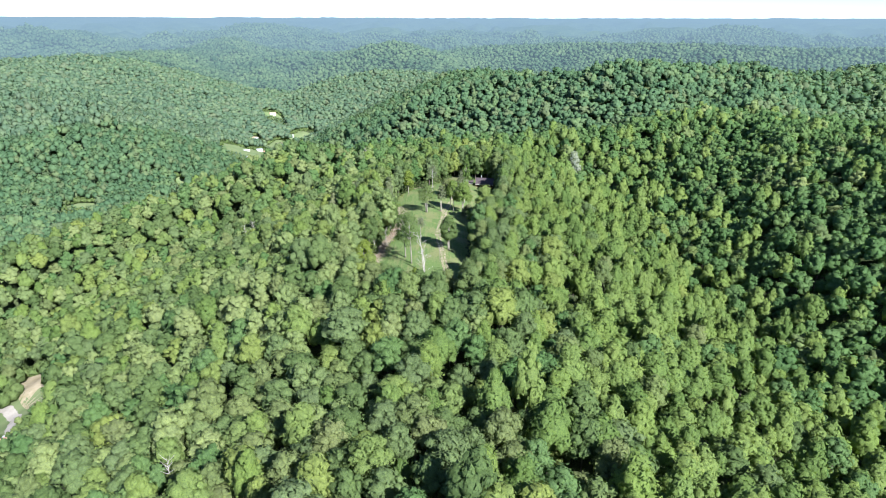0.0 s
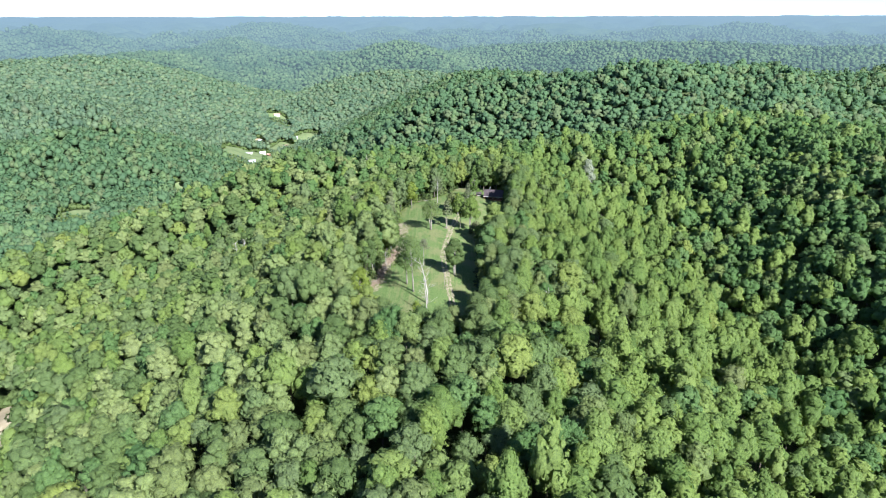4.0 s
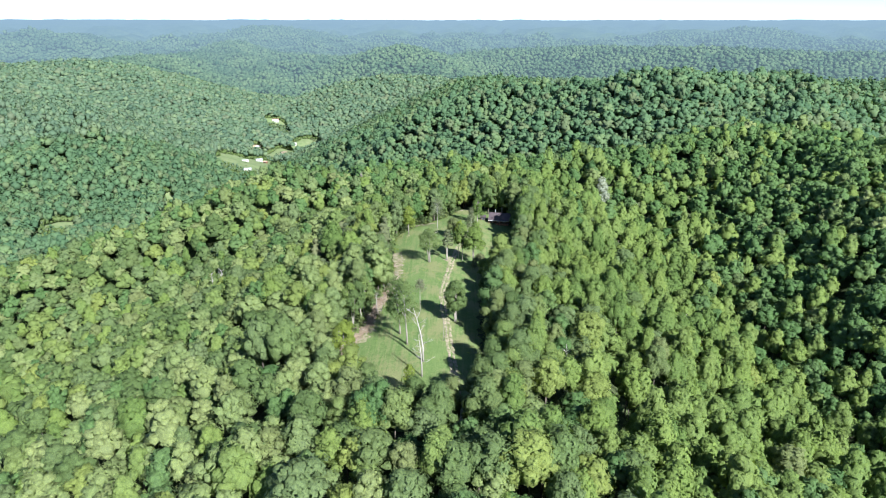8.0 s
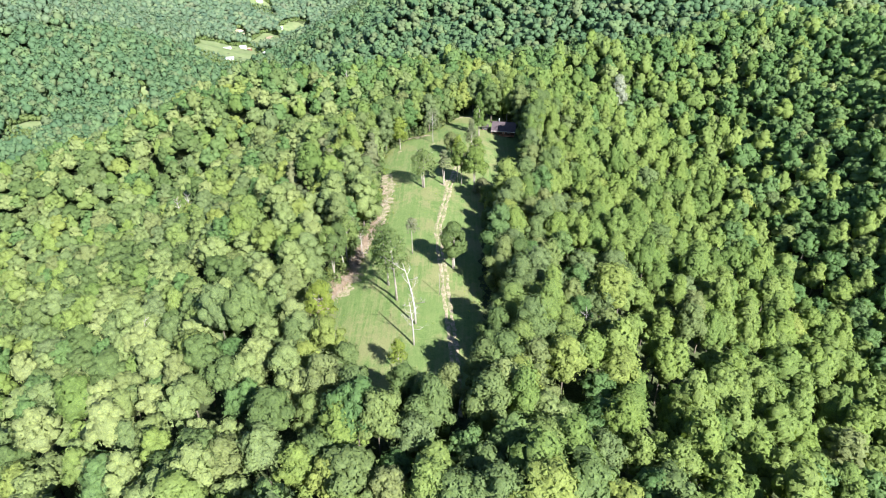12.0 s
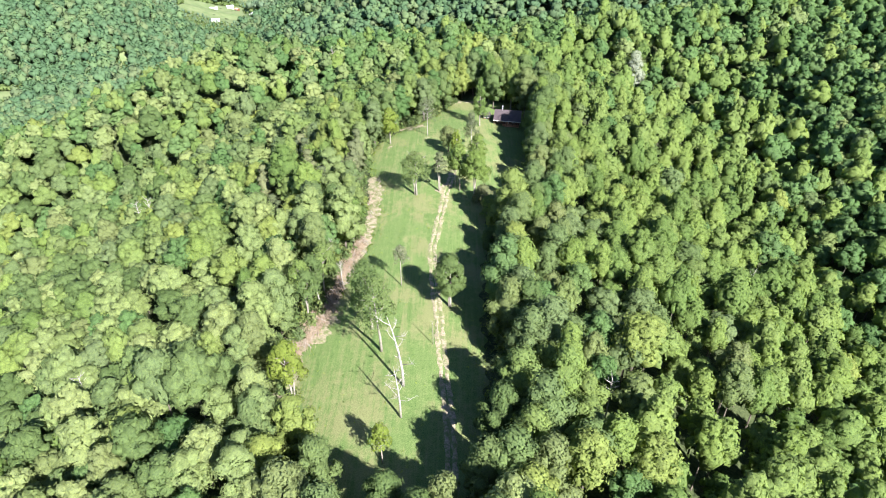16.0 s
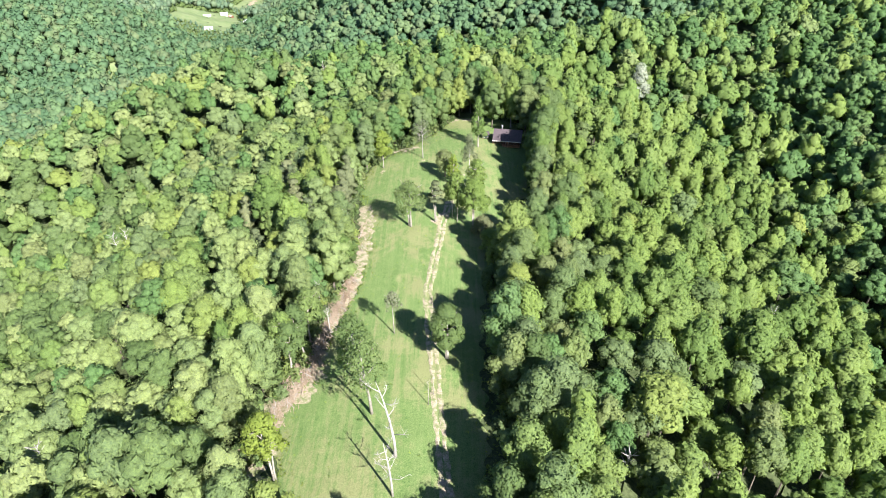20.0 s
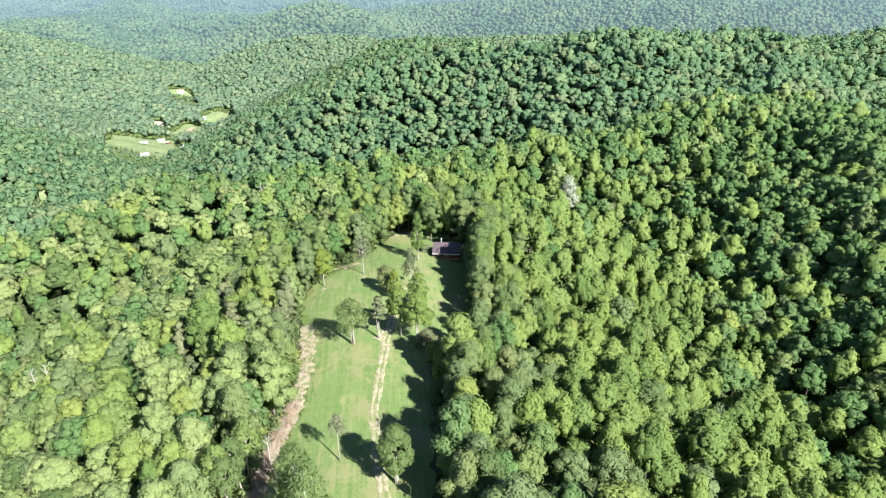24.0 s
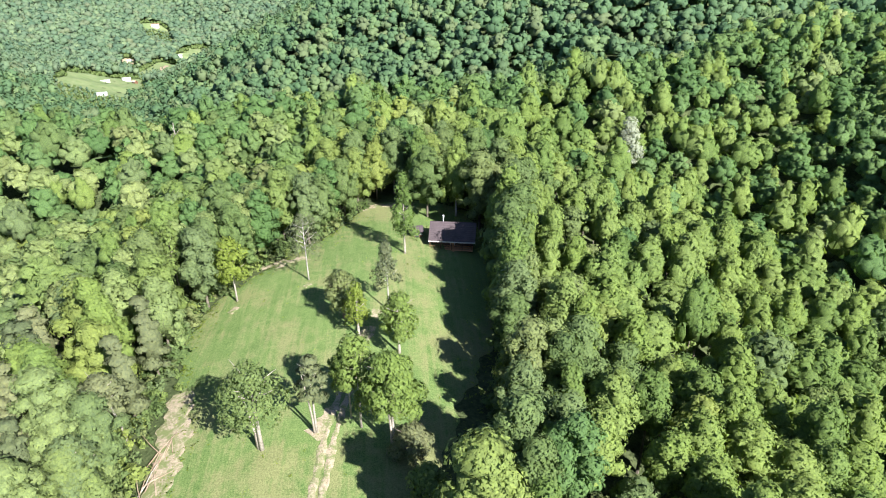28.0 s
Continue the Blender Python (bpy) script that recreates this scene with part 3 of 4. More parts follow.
def bare(x, y):
    lo, hi = np.interp(y, EDGE_Y, EDGE_L), np.interp(y, EDGE_Y, EDGE_R)
    inside = (y > -122) & (y < 94)
    strip_w = np.where((y < -46) & (y > -90), 8.5, np.where((y < 16) & (y > -100), 4.4, 0.6))
    out = inside & (x > lo - strip_w) & (x < hi + 1.5)
    for fx, fy, a, b, turn in FIELDS:
        c, s = math.cos(turn), math.sin(turn)
        u, w = (x - fx) * c + (y - fy) * s, -(x - fx) * s + (y - fy) * c
        out |= (u / a) ** 2 + (w / b) ** 2 < 0.85 + 0.22 * np.sin(u * 0.11 + fx) + 0.22 * np.sin(w * 0.09 + fy)
    return out


def scrub(x, y):
    """Growth a few metres tall on the camera side, keeping the fields in view."""
    out = np.zeros(x.shape, bool)
    near = y < 100
    for d in (12, 24, 36, 48, 60, 72, 86):
        out |= ((y > 300) | (d < 50)) & bare(x - np.where(near, 0.62, 0.36) * d, y + np.where(near, 0.78, 0.93) * d) & ((y > 300) | (x < -100))
    return out


PASTURE = plain("pasture_grass", (0.12, 0.18, 0.07), (0.2, 0.235, 0.115), 0.12, 0.9, 0.1, 0.3, 0.2)
YARD = plain("dry_yard_soil", (0.3, 0.26, 0.15), (0.44, 0.37, 0.27), 0.35, 0.95, 0.1, 0.4, 0.05)
for n, (px, py, pa, pb, pt) in enumerate(FIELDS):
    ang, rad = np.meshgrid(np.linspace(0, 2 * np.pi, 49), np.linspace(0.0, 1.17, 14))
    pu, pw = rad * pa * np.cos(ang), rad * pb * np.sin(ang)
    qx, qy = px + pu * math.cos(pt) - pw * math.sin(pt), py + pu * math.sin(pt) + pw * math.cos(pt)
    stony = n in (6, 7)
    tagged(new("pale_yard" if stony else "pasture", grid_mesh("pasture", qx, qy, land(qx, qy) + 0.5, YARD if stony else PASTURE)), "bare tan soil yard with dry grass" if stony else "dry pale green pasture in the valley", "ground", kind="structure")


def jittered(x0, x1, y0, y1, step, seed):
    r = np.random.RandomState(seed)
    X, Y = np.meshgrid(np.arange(x0, x1, step), np.arange(y0, y1, step))
    X, Y = X + (np.arange(X.shape[0]) % 2)[:, None] * step / 2, Y
    return (X + r.uniform(-0.36, 0.36, X.shape) * step).ravel(), (Y + r.uniform(-0.36, 0.36, X.shape) * step).ravel()


wr = np.random.RandomState(7)
wx, wy = jittered(-330, 360, -300, 430, 7.3, 3)
ok = ~bare(wx, wy)
wx, wy = wx[ok], wy[ok]
# how near the drone passes, and whether it ever looks there
ahead = (wy > -262) & (np.abs(wx - 10) < (wy + 375) * 0.85) & ~((wy < -120) & (np.abs(wx) > 190))
wx, wy = wx[ahead], wy[ahead]
wz = land(wx, wy)


def in_sight(x, y, z, eyes):
    """Whether a treetop clears the ridges in front of it, from any of a few places."""
    seen = np.zeros(len(x), bool)
    for ex, ey, ez in eyes:
        open_ = np.ones(len(x), bool)
        for u in np.linspace(0.35, 0.97, 22):
            px, py = ex + (x - ex) * u, ey + (y - ey) * u
            open_ &= land(px, py) + 11 < ez + (z + 21 - ez) * u + 3
        seen |= open_
    return seen


EYES = [(9, -333, 101), (11, -240, 104), (13, -169, 105)]
ok = in_sight(wx, wy, wz, EYES) | (wy < 40)
wx, wy, wz = wx[ok], wy[ok], wz[ok]
dist = np.minimum.reduce([np.sqrt((wx - ex) ** 2 + (wy - ey) ** 2 + (wz - ez) ** 2) + 900 * (wy < lim) for ex, ey, ez, lim in ((9, -333, 101, -262), (10, -285, 103, -225), (11, -235, 104, -190), (12, -185, 105, -145), (13, -169, 105, -130), (14, -121, 82, -88), (16, -76, 60, -45))])
# poplars on the sunny flank, oaks on the crest and the far side, some pines by the strip
pop = wr.uniform(0, 1, len(wx)) < np.clip(0.12 + 0.75 * np.clip((wx - 38) / 25, 0, 1) * np.clip((200 - wy) / 60, 0, 1) * np.clip((190 - wx) / 60, 0, 1), 0, 1)
pine = ~pop & (np.hypot((wx + 34) / 18, (wy - 8) / 26) < 1) & (wr.uniform(0, 1, len(wx)) < 0.6)
size = wr.uniform(0.82, 1.12, len(wx)) * np.where((wx > 15) & (wx < 34) & (wy < 0), 1.12, 1.0) * np.where(scrub(wx, wy), 0.36, 1.0)
close, near, mid, rest = dist < 135, (dist >= 135) & (dist < 205), (dist >= 205) & (dist < 345), dist >= 345
KINDS = ("oak", "maple", "poplar", "pine", "hickory")
SPAN = {"oak": (5.2, 9.5, 18.5), "maple": (5.0, 9.0, 18.5), "poplar": (5.2, 9.0, 20.0), "pine": (3.8, 6.0, 19.0), "hickory": (5.2, 9.0, 19.0)}  # radius, foot and top of the crown
A0 = {k: [crown(k, s, 1250, 0.32, *SPAN[k], core=0.6, loose=1.0, cut=0.2, full=0.78, lobed=27) for s in (1, 2, 3, 4, 5)] for k in KINDS}
A = {k: [crown(k, s, 430, 0.5, *SPAN[k], core=0.62, loose=1.0, cut=0.22, full=0.8, lobed=21) for s in (6, 7, 8, 9, 10)] for k in KINDS}
B = {k: [crown(k, s, 112, 0.9, *SPAN[k], core=0.7, loose=0.9, cut=0.3, full=0.84, lobed=13) for s in (11, 12, 13, 14, 15)] for k in KINDS}
C = {k: [crown(k, s, 44, 1.15, SPAN[k][0] * 1.02, SPAN[k][1] - 1.5, SPAN[k][2] - 0.5, core=0.7, coarse=True, loose=0.8, cut=0.35, full=0.88, lobed=7) for s in (21, 22, 23, 24, 25)] for k in KINDS}
D = {k: [crown(k, s, 24, 1.6, SPAN[k][0] * 1.08, SPAN[k][1] - 2.0, SPAN[k][2] - 1.0, cut=0.45, core=0.82, loose=0.5, coarse=True) for s in (31, 32, 33, 34, 35, 36)] for k in KINDS}
E = [crown("oak", s, 8, 2.0, 6.0, 8.0, 17.0, core=1.0, cut=0.4, loose=0.4, coarse=True) for s in (41, 42, 43, 44)]
LEAVES = {"maple": LEAF_MAPLE, "hickory": LEAF_PALE, "ridge": LEAF_SHADE_HAZE, "oak": LEAF_OAK, "poplar": LEAF_POPLAR, "pine": LEAF_PINE}
WORDS = {"maple": "deep green rounded maple trees in the woods", "hickory": "pale grey-green rounded hickory trees in the woods", "ridge": "broadleaf woods on the next ridge, haze and shade in their leaf colour", "oak": "dense rounded dark green oak woods on the ridge", "poplar": "bright green pointed poplar woods on the slope", "pine": "grey-green pine stand at the wood's edge"}
chance = np.where((wx < -14) & (wx > -115) & (wy > -160) & (wy < -25), 0.45, np.where(wx < -14, 0.22, 0.04))
kinds = np.where(pop, "poplar", np.where(pine, "pine", np.where(np.random.RandomState(77).uniform(0, 1, len(wx)) < chance, "hickory", "oak")))
deep = np.clip((wx - 90) / 60, 0, 0.75) + np.clip((wy - 95) / 60, 0, 0.6) + 0.15
kinds[(kinds == "oak") & (np.random.RandomState(78).uniform(0, 1, len(wx)) < deep)] = "maple"

# the trees round the clearing stand as things of their own
edge = (close | near) & (np.minimum(np.abs(wx - np.interp(wy, EDGE_Y, EDGE_L)), np.abs(wx - np.interp(wy, EDGE_Y, EDGE_R))) < 17) & (wy > -134) & (wy < 118)
single = np.flatnonzero(edge)[:300]
is_single = np.zeros(len(wx), bool)
is_single[single] = True
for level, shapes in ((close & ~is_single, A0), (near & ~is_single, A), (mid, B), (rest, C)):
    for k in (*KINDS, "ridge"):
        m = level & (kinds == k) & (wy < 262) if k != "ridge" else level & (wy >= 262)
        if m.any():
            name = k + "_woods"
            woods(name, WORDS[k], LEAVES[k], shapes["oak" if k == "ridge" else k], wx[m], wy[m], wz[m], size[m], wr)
trunks = (close | near) & ~is_single
ob = new("forest_trunks", mesh_of("forest_trunks", *planted([stick(12)], wx[trunks], wy[trunks], wz[trunks], size[trunks], wr)[:2], BARK))
tagged(ob, "grey-brown trunks of the forest trees", "tree trunks", kind="stuff")

# the woods beyond, over the next ridges
fx, fy = jittered(-1350, 1500, 300, 1430, 6.7, 5)
far_ok = ((fy > 430) | (fx < -330) | (fx > 360)) & (np.abs(fx - 10) < (fy + 360) * 0.8) & (np.hypot(fx, fy - 100) < 1330) & ~bare(fx, fy)
sx, sy = jittered(-700, -330, -140, 300, 7.5, 6)
side_ok = (np.abs(sx - 10) < (sy + 360) * 0.85) & ~bare(sx, sy)
tx, ty = jittered(360, 640, -140, 300, 7.7, 8)
right_ok = (np.abs(tx - 10) < (ty + 360) * 0.85)
fx, fy = np.r_[fx[far_ok], sx[side_ok], tx[right_ok]], np.r_[fy[far_ok], sy[side_ok], ty[right_ok]]
fz = land(fx, fy)
ok = in_sight(fx, fy, fz, EYES)
fx, fy, fz = fx[ok], fy[ok], fz[ok]
fs = wr.uniform(0.86, 1.2, len(fx)) * np.where(scrub(fx, fy), 0.36, 1.0)
fk = np.where(wr.uniform(0, 1, len(fx)) < 0.3, "poplar", "oak")
reach = np.hypot(fx - 10, fy + 170)
# leaf colour changes with reach, to imitate haze over the distance
for m, shapes, leaves in ((reach < 640, C["oak"], LEAF_SHADE_HAZE), ((reach >= 640) & (reach < 900), D["oak"], LEAF_SHADE_HAZE), ((reach >= 900) & (reach < 1150) & (fk == "oak"), D["oak"], LEAF_HAZE), ((reach >= 900) & (reach < 1150) & (fk == "poplar"), D["poplar"], LEAF_HAZE), (reach >= 1150, E, LEAF_HAZE)):
    woods("distant_woods", "unbroken broadleaf woods on the far slopes, haze tinted into the leaves", leaves, shapes, fx[m], fy[m], fz[m], fs[m], wr)
# the woods behind and beside the drone's way
ox, oy = jittered(-420, 440, -520, 130, 8.0, 31)
ok = ~((oy > -262) & (np.abs(ox - 10) < (oy + 375) * 0.85) & ~((oy < -120) & (np.abs(ox) > 190))) & ~bare(ox, oy) & ~((ox < -330) & (oy > -140) & (np.abs(ox - 10) < (oy + 360) * 0.85)) & ~((ox > 360) & (oy > -140) & (np.abs(ox - 10) < (oy + 360) * 0.85))
ox, oy = ox[ok], oy[ok]
woods("oak_woods", WORDS["oak"], LEAF_OAK, D["oak"], ox, oy, land(ox, oy), wr.uniform(0.8, 1.15, len(ox)), wr)
# low brush along the fields, widest on the side towards the camera
bx, by = np.concatenate([np.stack(jittered(-500, -190, 300, 1200, 4.2, 21)), np.stack(jittered(-215, -110, -185, -20, 3.6, 22))], 1)
skirt = np.zeros(bx.shape, bool)
for a in range(8):
    skirt |= bare(bx + 8 * math.cos(a * 0.785), by + 8 * math.sin(a * 0.785))
ok = (scrub(bx, by) | skirt) & ~bare(bx, by)
bx, by = bx[ok], by[ok]
tall = np.where(scrub(bx, by), wr.uniform(0.26, 0.44, len(bx)), wr.uniform(0.55, 0.85, len(bx)))
woods("scrub", "low pale green brush and saplings beside the fields", LEAF_SAGE, D["oak"], bx, by, land(bx, by) - 6.0 * tall, tall, wr, "scrub")
# the hills behind them, with haze glowing from their own material
# the farther set is sunk 13 m to keep its tops under the horizon
for reach0, reach1, step, lo_s, hi_s, sunk in ((1325, 2150, 10.5, 0.95, 1.35, 0), (2150, 2900, 15.0, 1.2, 1.7, 13)):
    hx, hy = jittered(-2300, 2300, 900, 3000, step, 15)
    ok = (np.abs(hx - 10) < (hy + 360) * 0.76) & (np.hypot(hx, hy - 100) > reach0) & (np.hypot(hx, hy - 100) < reach1) & ~bare(hx, hy)
    hx, hy = hx[ok], hy[ok]
    hz = land(hx, hy)
    ok = in_sight(hx, hy, hz, EYES)
    hx, hy, hz = hx[ok], hy[ok], hz[ok]
    woods("hazy_woods", "wooded hills with blue haze glow painted into their material", FAR_HAZE, E, hx, hy, hz - sunk, wr.uniform(lo_s, hi_s, len(hx)), wr)

# ---- single trees round the clearing ----
EDGE_WORDS = {"maple": "tall deep green maple at the clearing's edge", "hickory": "tall pale grey-green tree at the clearing's edge", "oak": "tall dark green broadleaf tree at the clearing's edge", "poplar": "tall bright green poplar at the clearing's edge", "pine": "grey-green pine at the clearing's edge"}
protos = {}
for k in KINDS:
    trunk_mesh = mesh_of("trunk", *stick(13, 0.28, 7)[:2], BARK_PALE if k == "poplar" else BARK, True)
    for n, (v, f, leafy) in enumerate(crown(k, s, 2400, 0.28, SPAN[k][0], SPAN[k][1] * 0.3, SPAN[k][2], 0.5, 0.6, full=0.82) for s in (81, 82, 83, 84)):
        protos[k, n] = trunk_mesh, mesh_of("crown", v, f, LEAVES[k], True, None, leafy)


def edge_tree(k, n, x, y, z, scale, turn):
    name = {"maple": "maple_tree", "hickory": "hickory_tree", "oak": "broadleaf_tree", "poplar": "poplar_tree", "pine": "pine_tree"}[k]
    ob = new(name)
    ob.matrix_world = pose(x, y, z, 0, 0, turn) @ Matrix.Diagonal((scale, scale, scale * 1.04, 1))
    for nm, me in zip(("trunk", "crown"), protos[k, n]):
        new(nm, me).parent = ob
    return tagged(ob, EDGE_WORDS[k], "tree", "trees round the clearing")


for i in single:
    edge_tree(kinds[i], int(wr.randint(0, 4)), wx[i], wy[i], wz[i], size[i] * 1.05, float(wr.uniform(0, 360)))

for k, n, x, y, sc in (("oak", 0, 47, 50, 1.25), ("oak", 1, 50.5, 57, 1.3), ("poplar", 2, 49, 63, 1.25), ("oak", 3, 52, 70, 1.3), ("oak", 2, 46, 43, 1.15), ("oak", 2, -18.6, -105.5, 0.95), ("hickory", 1, -25.5, -103, 0.98), ("oak", 1, 44.5, 79, 1.2), ("poplar", 0, 39, 86, 1.15), ("oak", 0, 31, 85, 1.1)):
    edge_tree(k, n, x, y, ground_at(x, y), sc, 40.0 * n + x)


def yard_tree(name, x, y, height, radius, low, leaves, bark, label, seed, clumps=420, leaf_size=0.5, kind="oak", girth=0.28, lean=(0, 0), forks=9, core=0, twin=0.0):
    """A tree that stands free on the lawn: trunk, limbs and an open crown."""
    r = random.Random(seed)
    ob = thing(name, x, y, None, r.uniform(0, 360), label, "tree", "trees on the lawn")
    lx, ly = lean
    bm = bmesh.new()
    limb(bm, [(0, 0, -0.5), (lx * 0.1, ly * 0.1, low * 0.5), (lx * 0.4, ly * 0.4, low), (lx, ly, height * 0.9)], [girth * 1.4, girth, girth * 0.8, girth * 0.2])
    part("trunk", bm, bark, ob, smooth=True)
    if twin:
        bm = bmesh.new()
        limb(bm, [(twin * 0.45, 0.1, -0.5), (twin * 0.6, 0.1, low * 0.5), (twin, 0.3, low), (twin * 1.8, 0.8, height * 0.8)], [girth * 1.2, girth * 0.85, girth * 0.7, girth * 0.15])
        part("trunk", bm, bark, ob, smooth=True)
    bm = bmesh.new()
    for i in range(forks):
        u = 0.1 + 0.75 * i / forks
        z = low + (height - low) * u * 0.85
        a = i * 2.4 + r.uniform(-0.4, 0.4)
        far = radius * (0.8 if kind != "poplar" else 0.8 * (1 - u * 0.6)) * r.uniform(0.7, 1)
        cx, cy = lx * z / height, ly * z / height
        limb(bm, [(cx, cy, z), (cx + 0.5 * far * math.cos(a), cy + 0.5 * far * math.sin(a), z + far * 0.35), (cx + far * math.cos(a), cy + far * math.sin(a), z + far * 0.6 + 0.5)], [girth * 0.45, girth * 0.3, girth * 0.08], 5)
    part("limbs", bm, bark, ob, smooth=True)
    if leaves:
        v, f, leafy = crown(kind, seed, int(clumps * 2.0), leaf_size * 0.84, radius, low * 0.95, height, core, billow=0.7, full=0.0 if clumps < 2600 else 0.5)
        v = v + np.array([lx * 0.7, ly * 0.7, 0])
        new("crown", mesh_of("crown", v, f, leaves, True, None, leafy)).parent = ob
    return ob


yard_tree("spreading_tree", 0.4, -1.1, 16, 5.2, 6.6, LEAF_SAGE, BARK_PALE, "broad leafy tree with pale twin trunk on the lawn", 41, 1900, 0.3, girth=0.3, twin=1.3)
yard_tree("young_poplar", -12.0, 43.8, 15.5, 4.0, 5.5, LEAF_LIME, BARK_PALE, "yellow-green young poplar with pale bare lower trunk", 42, 1500, 0.33, girth=0.2)
yard_tree("thin_tree", 2.6, 48.6, 16.5, 4.0, 6.5, LEAF_GREY, DEADWOOD, "thin-leaved pale tree with white trunk on the lawn", 43, 600, 0.26, girth=0.15, forks=14)
yard_tree("leafy_tree", 11.8, -60.2, 16.5, 4.4, 5.0, LEAF_SAGE, BARK_PALE, "compact green tree with pale trunk beside the track", 44, 3000, 0.36, girth=0.3, twin=0.6)
yard_tree("sapling_tree", -1.5, -108.3, 11, 2.4, 4.0, LEAF_LIME, BARK_PALE, "slim lime-green sapling with pale trunk on the lawn", 45, 600, 0.3, "poplar", 0.14, (0.8, 0))
yard_tree("thin_tall_tree", -1.4, -51.4, 13, 2.4, 8.5, LEAF_GREY, BARK_PALE, "tall thin tree with small tuft of leaves on the lawn", 46, 420, 0.26, girth=0.12)
yard_tree("tall_leafy_tree", -4.5, -76.8, 24, 5.2, 9.0, LEAF_SAGE, BARK_PALE, "tall leaning green tree with open crown on the lawn", 47, 1500, 0.3, "oak", 0.3, (-1.5, 2))
yard_tree("tall_leafy_tree", -7.5, -69, 22, 4.6, 8.0, LEAF_SAGE, BARK_PALE, "tall green tree with open crown on the lawn", 61, 1700, 0.32, "oak", 0.28, (1, 1))
yard_tree("dark_pine", 8.2, 1.9, 15.5, 2.9, 7.0, LEAF_PINE, BARK_PALE, "dull grey-green narrow pine with two thin trunks", 48, 1400, 0.28, "pine", 0.18, twin=0.7)
yard_tree("trackside_tree", 13.4, 4.8, 14, 2.8, 7.5, LEAF_POPLAR, BARK_PALE, "slim leafy green tree beside the track", 62, 1000, 0.32, girth=0.14)
yard_tree("trackside_tree", 15, 2.9, 18, 3.7, 8.0, LEAF_POPLAR, BARK_PALE, "leafy green tree with slim pale trunk beside the track", 49, 1500, 0.33, girth=0.17)
yard_tree("trackside_tree", 20.0, -1.5, 18.5, 4.7, 8.0, LEAF_POPLAR, BARK_PALE, "full green tree with pale forked trunk beside the track", 50, 3200, 0.36, girth=0.24, twin=0.5)
yard_tree("bushy_tree", 22.6, -3.5, 7.5, 3.2, 0.8, LEAF_PINE, BARK, "low dull green bushy tree at the wood's edge", 63, 1700, 0.28)
for x, y, hh, seed in ((24.5, -13, 9, 201), (26, -22, 10, 202), (24, -31, 8.5, 203), (25.5, -41, 9.5, 204)):
    yard_tree("bushy_tree", x, y, hh, 3.4, 1.0, LEAF_OAK, BARK, "low bushy green tree in the shade of the wood", seed, 1500, 0.34)
yard_tree("grey_tree", 19.8, 35.8, 16, 3.2, 5.5, LEAF_GREY, DEADWOOD, "grey thin-leaved tree with pale trunk on the lawn", 51, 1100, 0.27, "poplar", 0.16)
yard_tree("tall_poplar", 24, 62, 21, 3.4, 4.0, LEAF_POPLAR, BARK_PALE, "tall slim pale-green poplar near the cabin", 52, 1600, 0.33, "poplar")
yard_tree("leafy_tree", 11, 33, 11, 3.6, 3.5, LEAF_OAK, BARK, "low leafy green tree on the lawn", 53, 1500, 0.32)
yard_tree("leafy_tree", 21.5, 22, 13.5, 3.6, 3.5, LEAF_POPLAR, BARK_PALE, "green young tree on the lawn", 54, 1700, 0.32)
yard_tree("leafy_tree", 14, 27, 12, 2.8, 3.0, LEAF_LIME, BARK_PALE, "light green young tree on the lawn", 64, 900, 0.3, "poplar")
yard_tree("edge_poplar", -24.5, 47.5, 20, 3.4, 8.0, LEAF_POPLAR, BARK_PALE, "slim pale-trunked poplar at the wood's edge", 55, 1200, 0.33, "poplar", 0.2)
yard_tree("edge_tree", -22.4, -92, 19, 4.0, 8.0, LEAF_LIME, BARK_PALE, "yellow-green tree with pale trunk at the wood's edge", 56, 1700, 0.34, "oak", 0.24, (-1.2, 1), twin=0.6)
for x, y, hh, seed, ll in ((-24.6, -63.3, 17, 65, LEAF_OAK), (-25.2, -60.5, 19, 66, LEAF_POPLAR), (-22, -59.5, 18, 67, LEAF_OAK), (-22.6, -51.4, 17, 68, LEAF_OAK), (-17.9, -27.6, 16, 69, LEAF_POPLAR), (-19.5, -12, 17, 70, LEAF_OAK), (-21, 4, 15, 73, LEAF_PINE)):
    yard_tree("edge_tree", x, y, hh, 3.6, 8.5, ll, BARK_PALE, "leafy tree with slim pale bare trunk beside the brush", seed, 1300, 0.34, "oak", 0.19, (random.Random(seed).uniform(-1.5, 0), random.Random(seed + 1).uniform(-1, 2)))
yard_tree("bare_tree", -17.9, -48.8, 9, 1.5, 5.0, None, DEADWOOD, "short dead grey tree beside the brush", 57, girth=0.14)
yard_tree("bare_tree", -17.5, -28.6, 13, 2.4, 5.0, None, DEADWOOD, "forked pale bare tree beside the cleared strip", 74, girth=0.15, twin=0.5)
yard_tree("bare_tree", -22.4, -36.9, 11, 1.2, 7.0, None, DEADWOOD, "thin leaning pale bare tree in the brush", 75, girth=0.12, lean=(-1.5, 2.5))
yard_tree("bare_sapling", 7.7, -74.7, 8.0, 0.9, 6.5, None, BARK_PALE, "slender bare sapling standing on the lawn", 76, girth=0.07, forks=4)
yard_tree("bare_sapling", 8.7, -71.8, 7.5, 0.8, 6.0, None, BARK_PALE, "slender bare sapling standing on the lawn", 77, girth=0.06, forks=4)
yard_tree("silvery_tree", 109, 145, 28, 5.6, 9.0, LEAF_WHITE, BARK_PALE, "whitish silvery tree crown among green poplars", 58, 2200, 0.4)
yard_tree("standing_snag", -49, 138, 25, 2.2, 8.0, None, BARK_PALE, "dead grey bare trunk among green trees", 59, girth=0.4, forks=12)
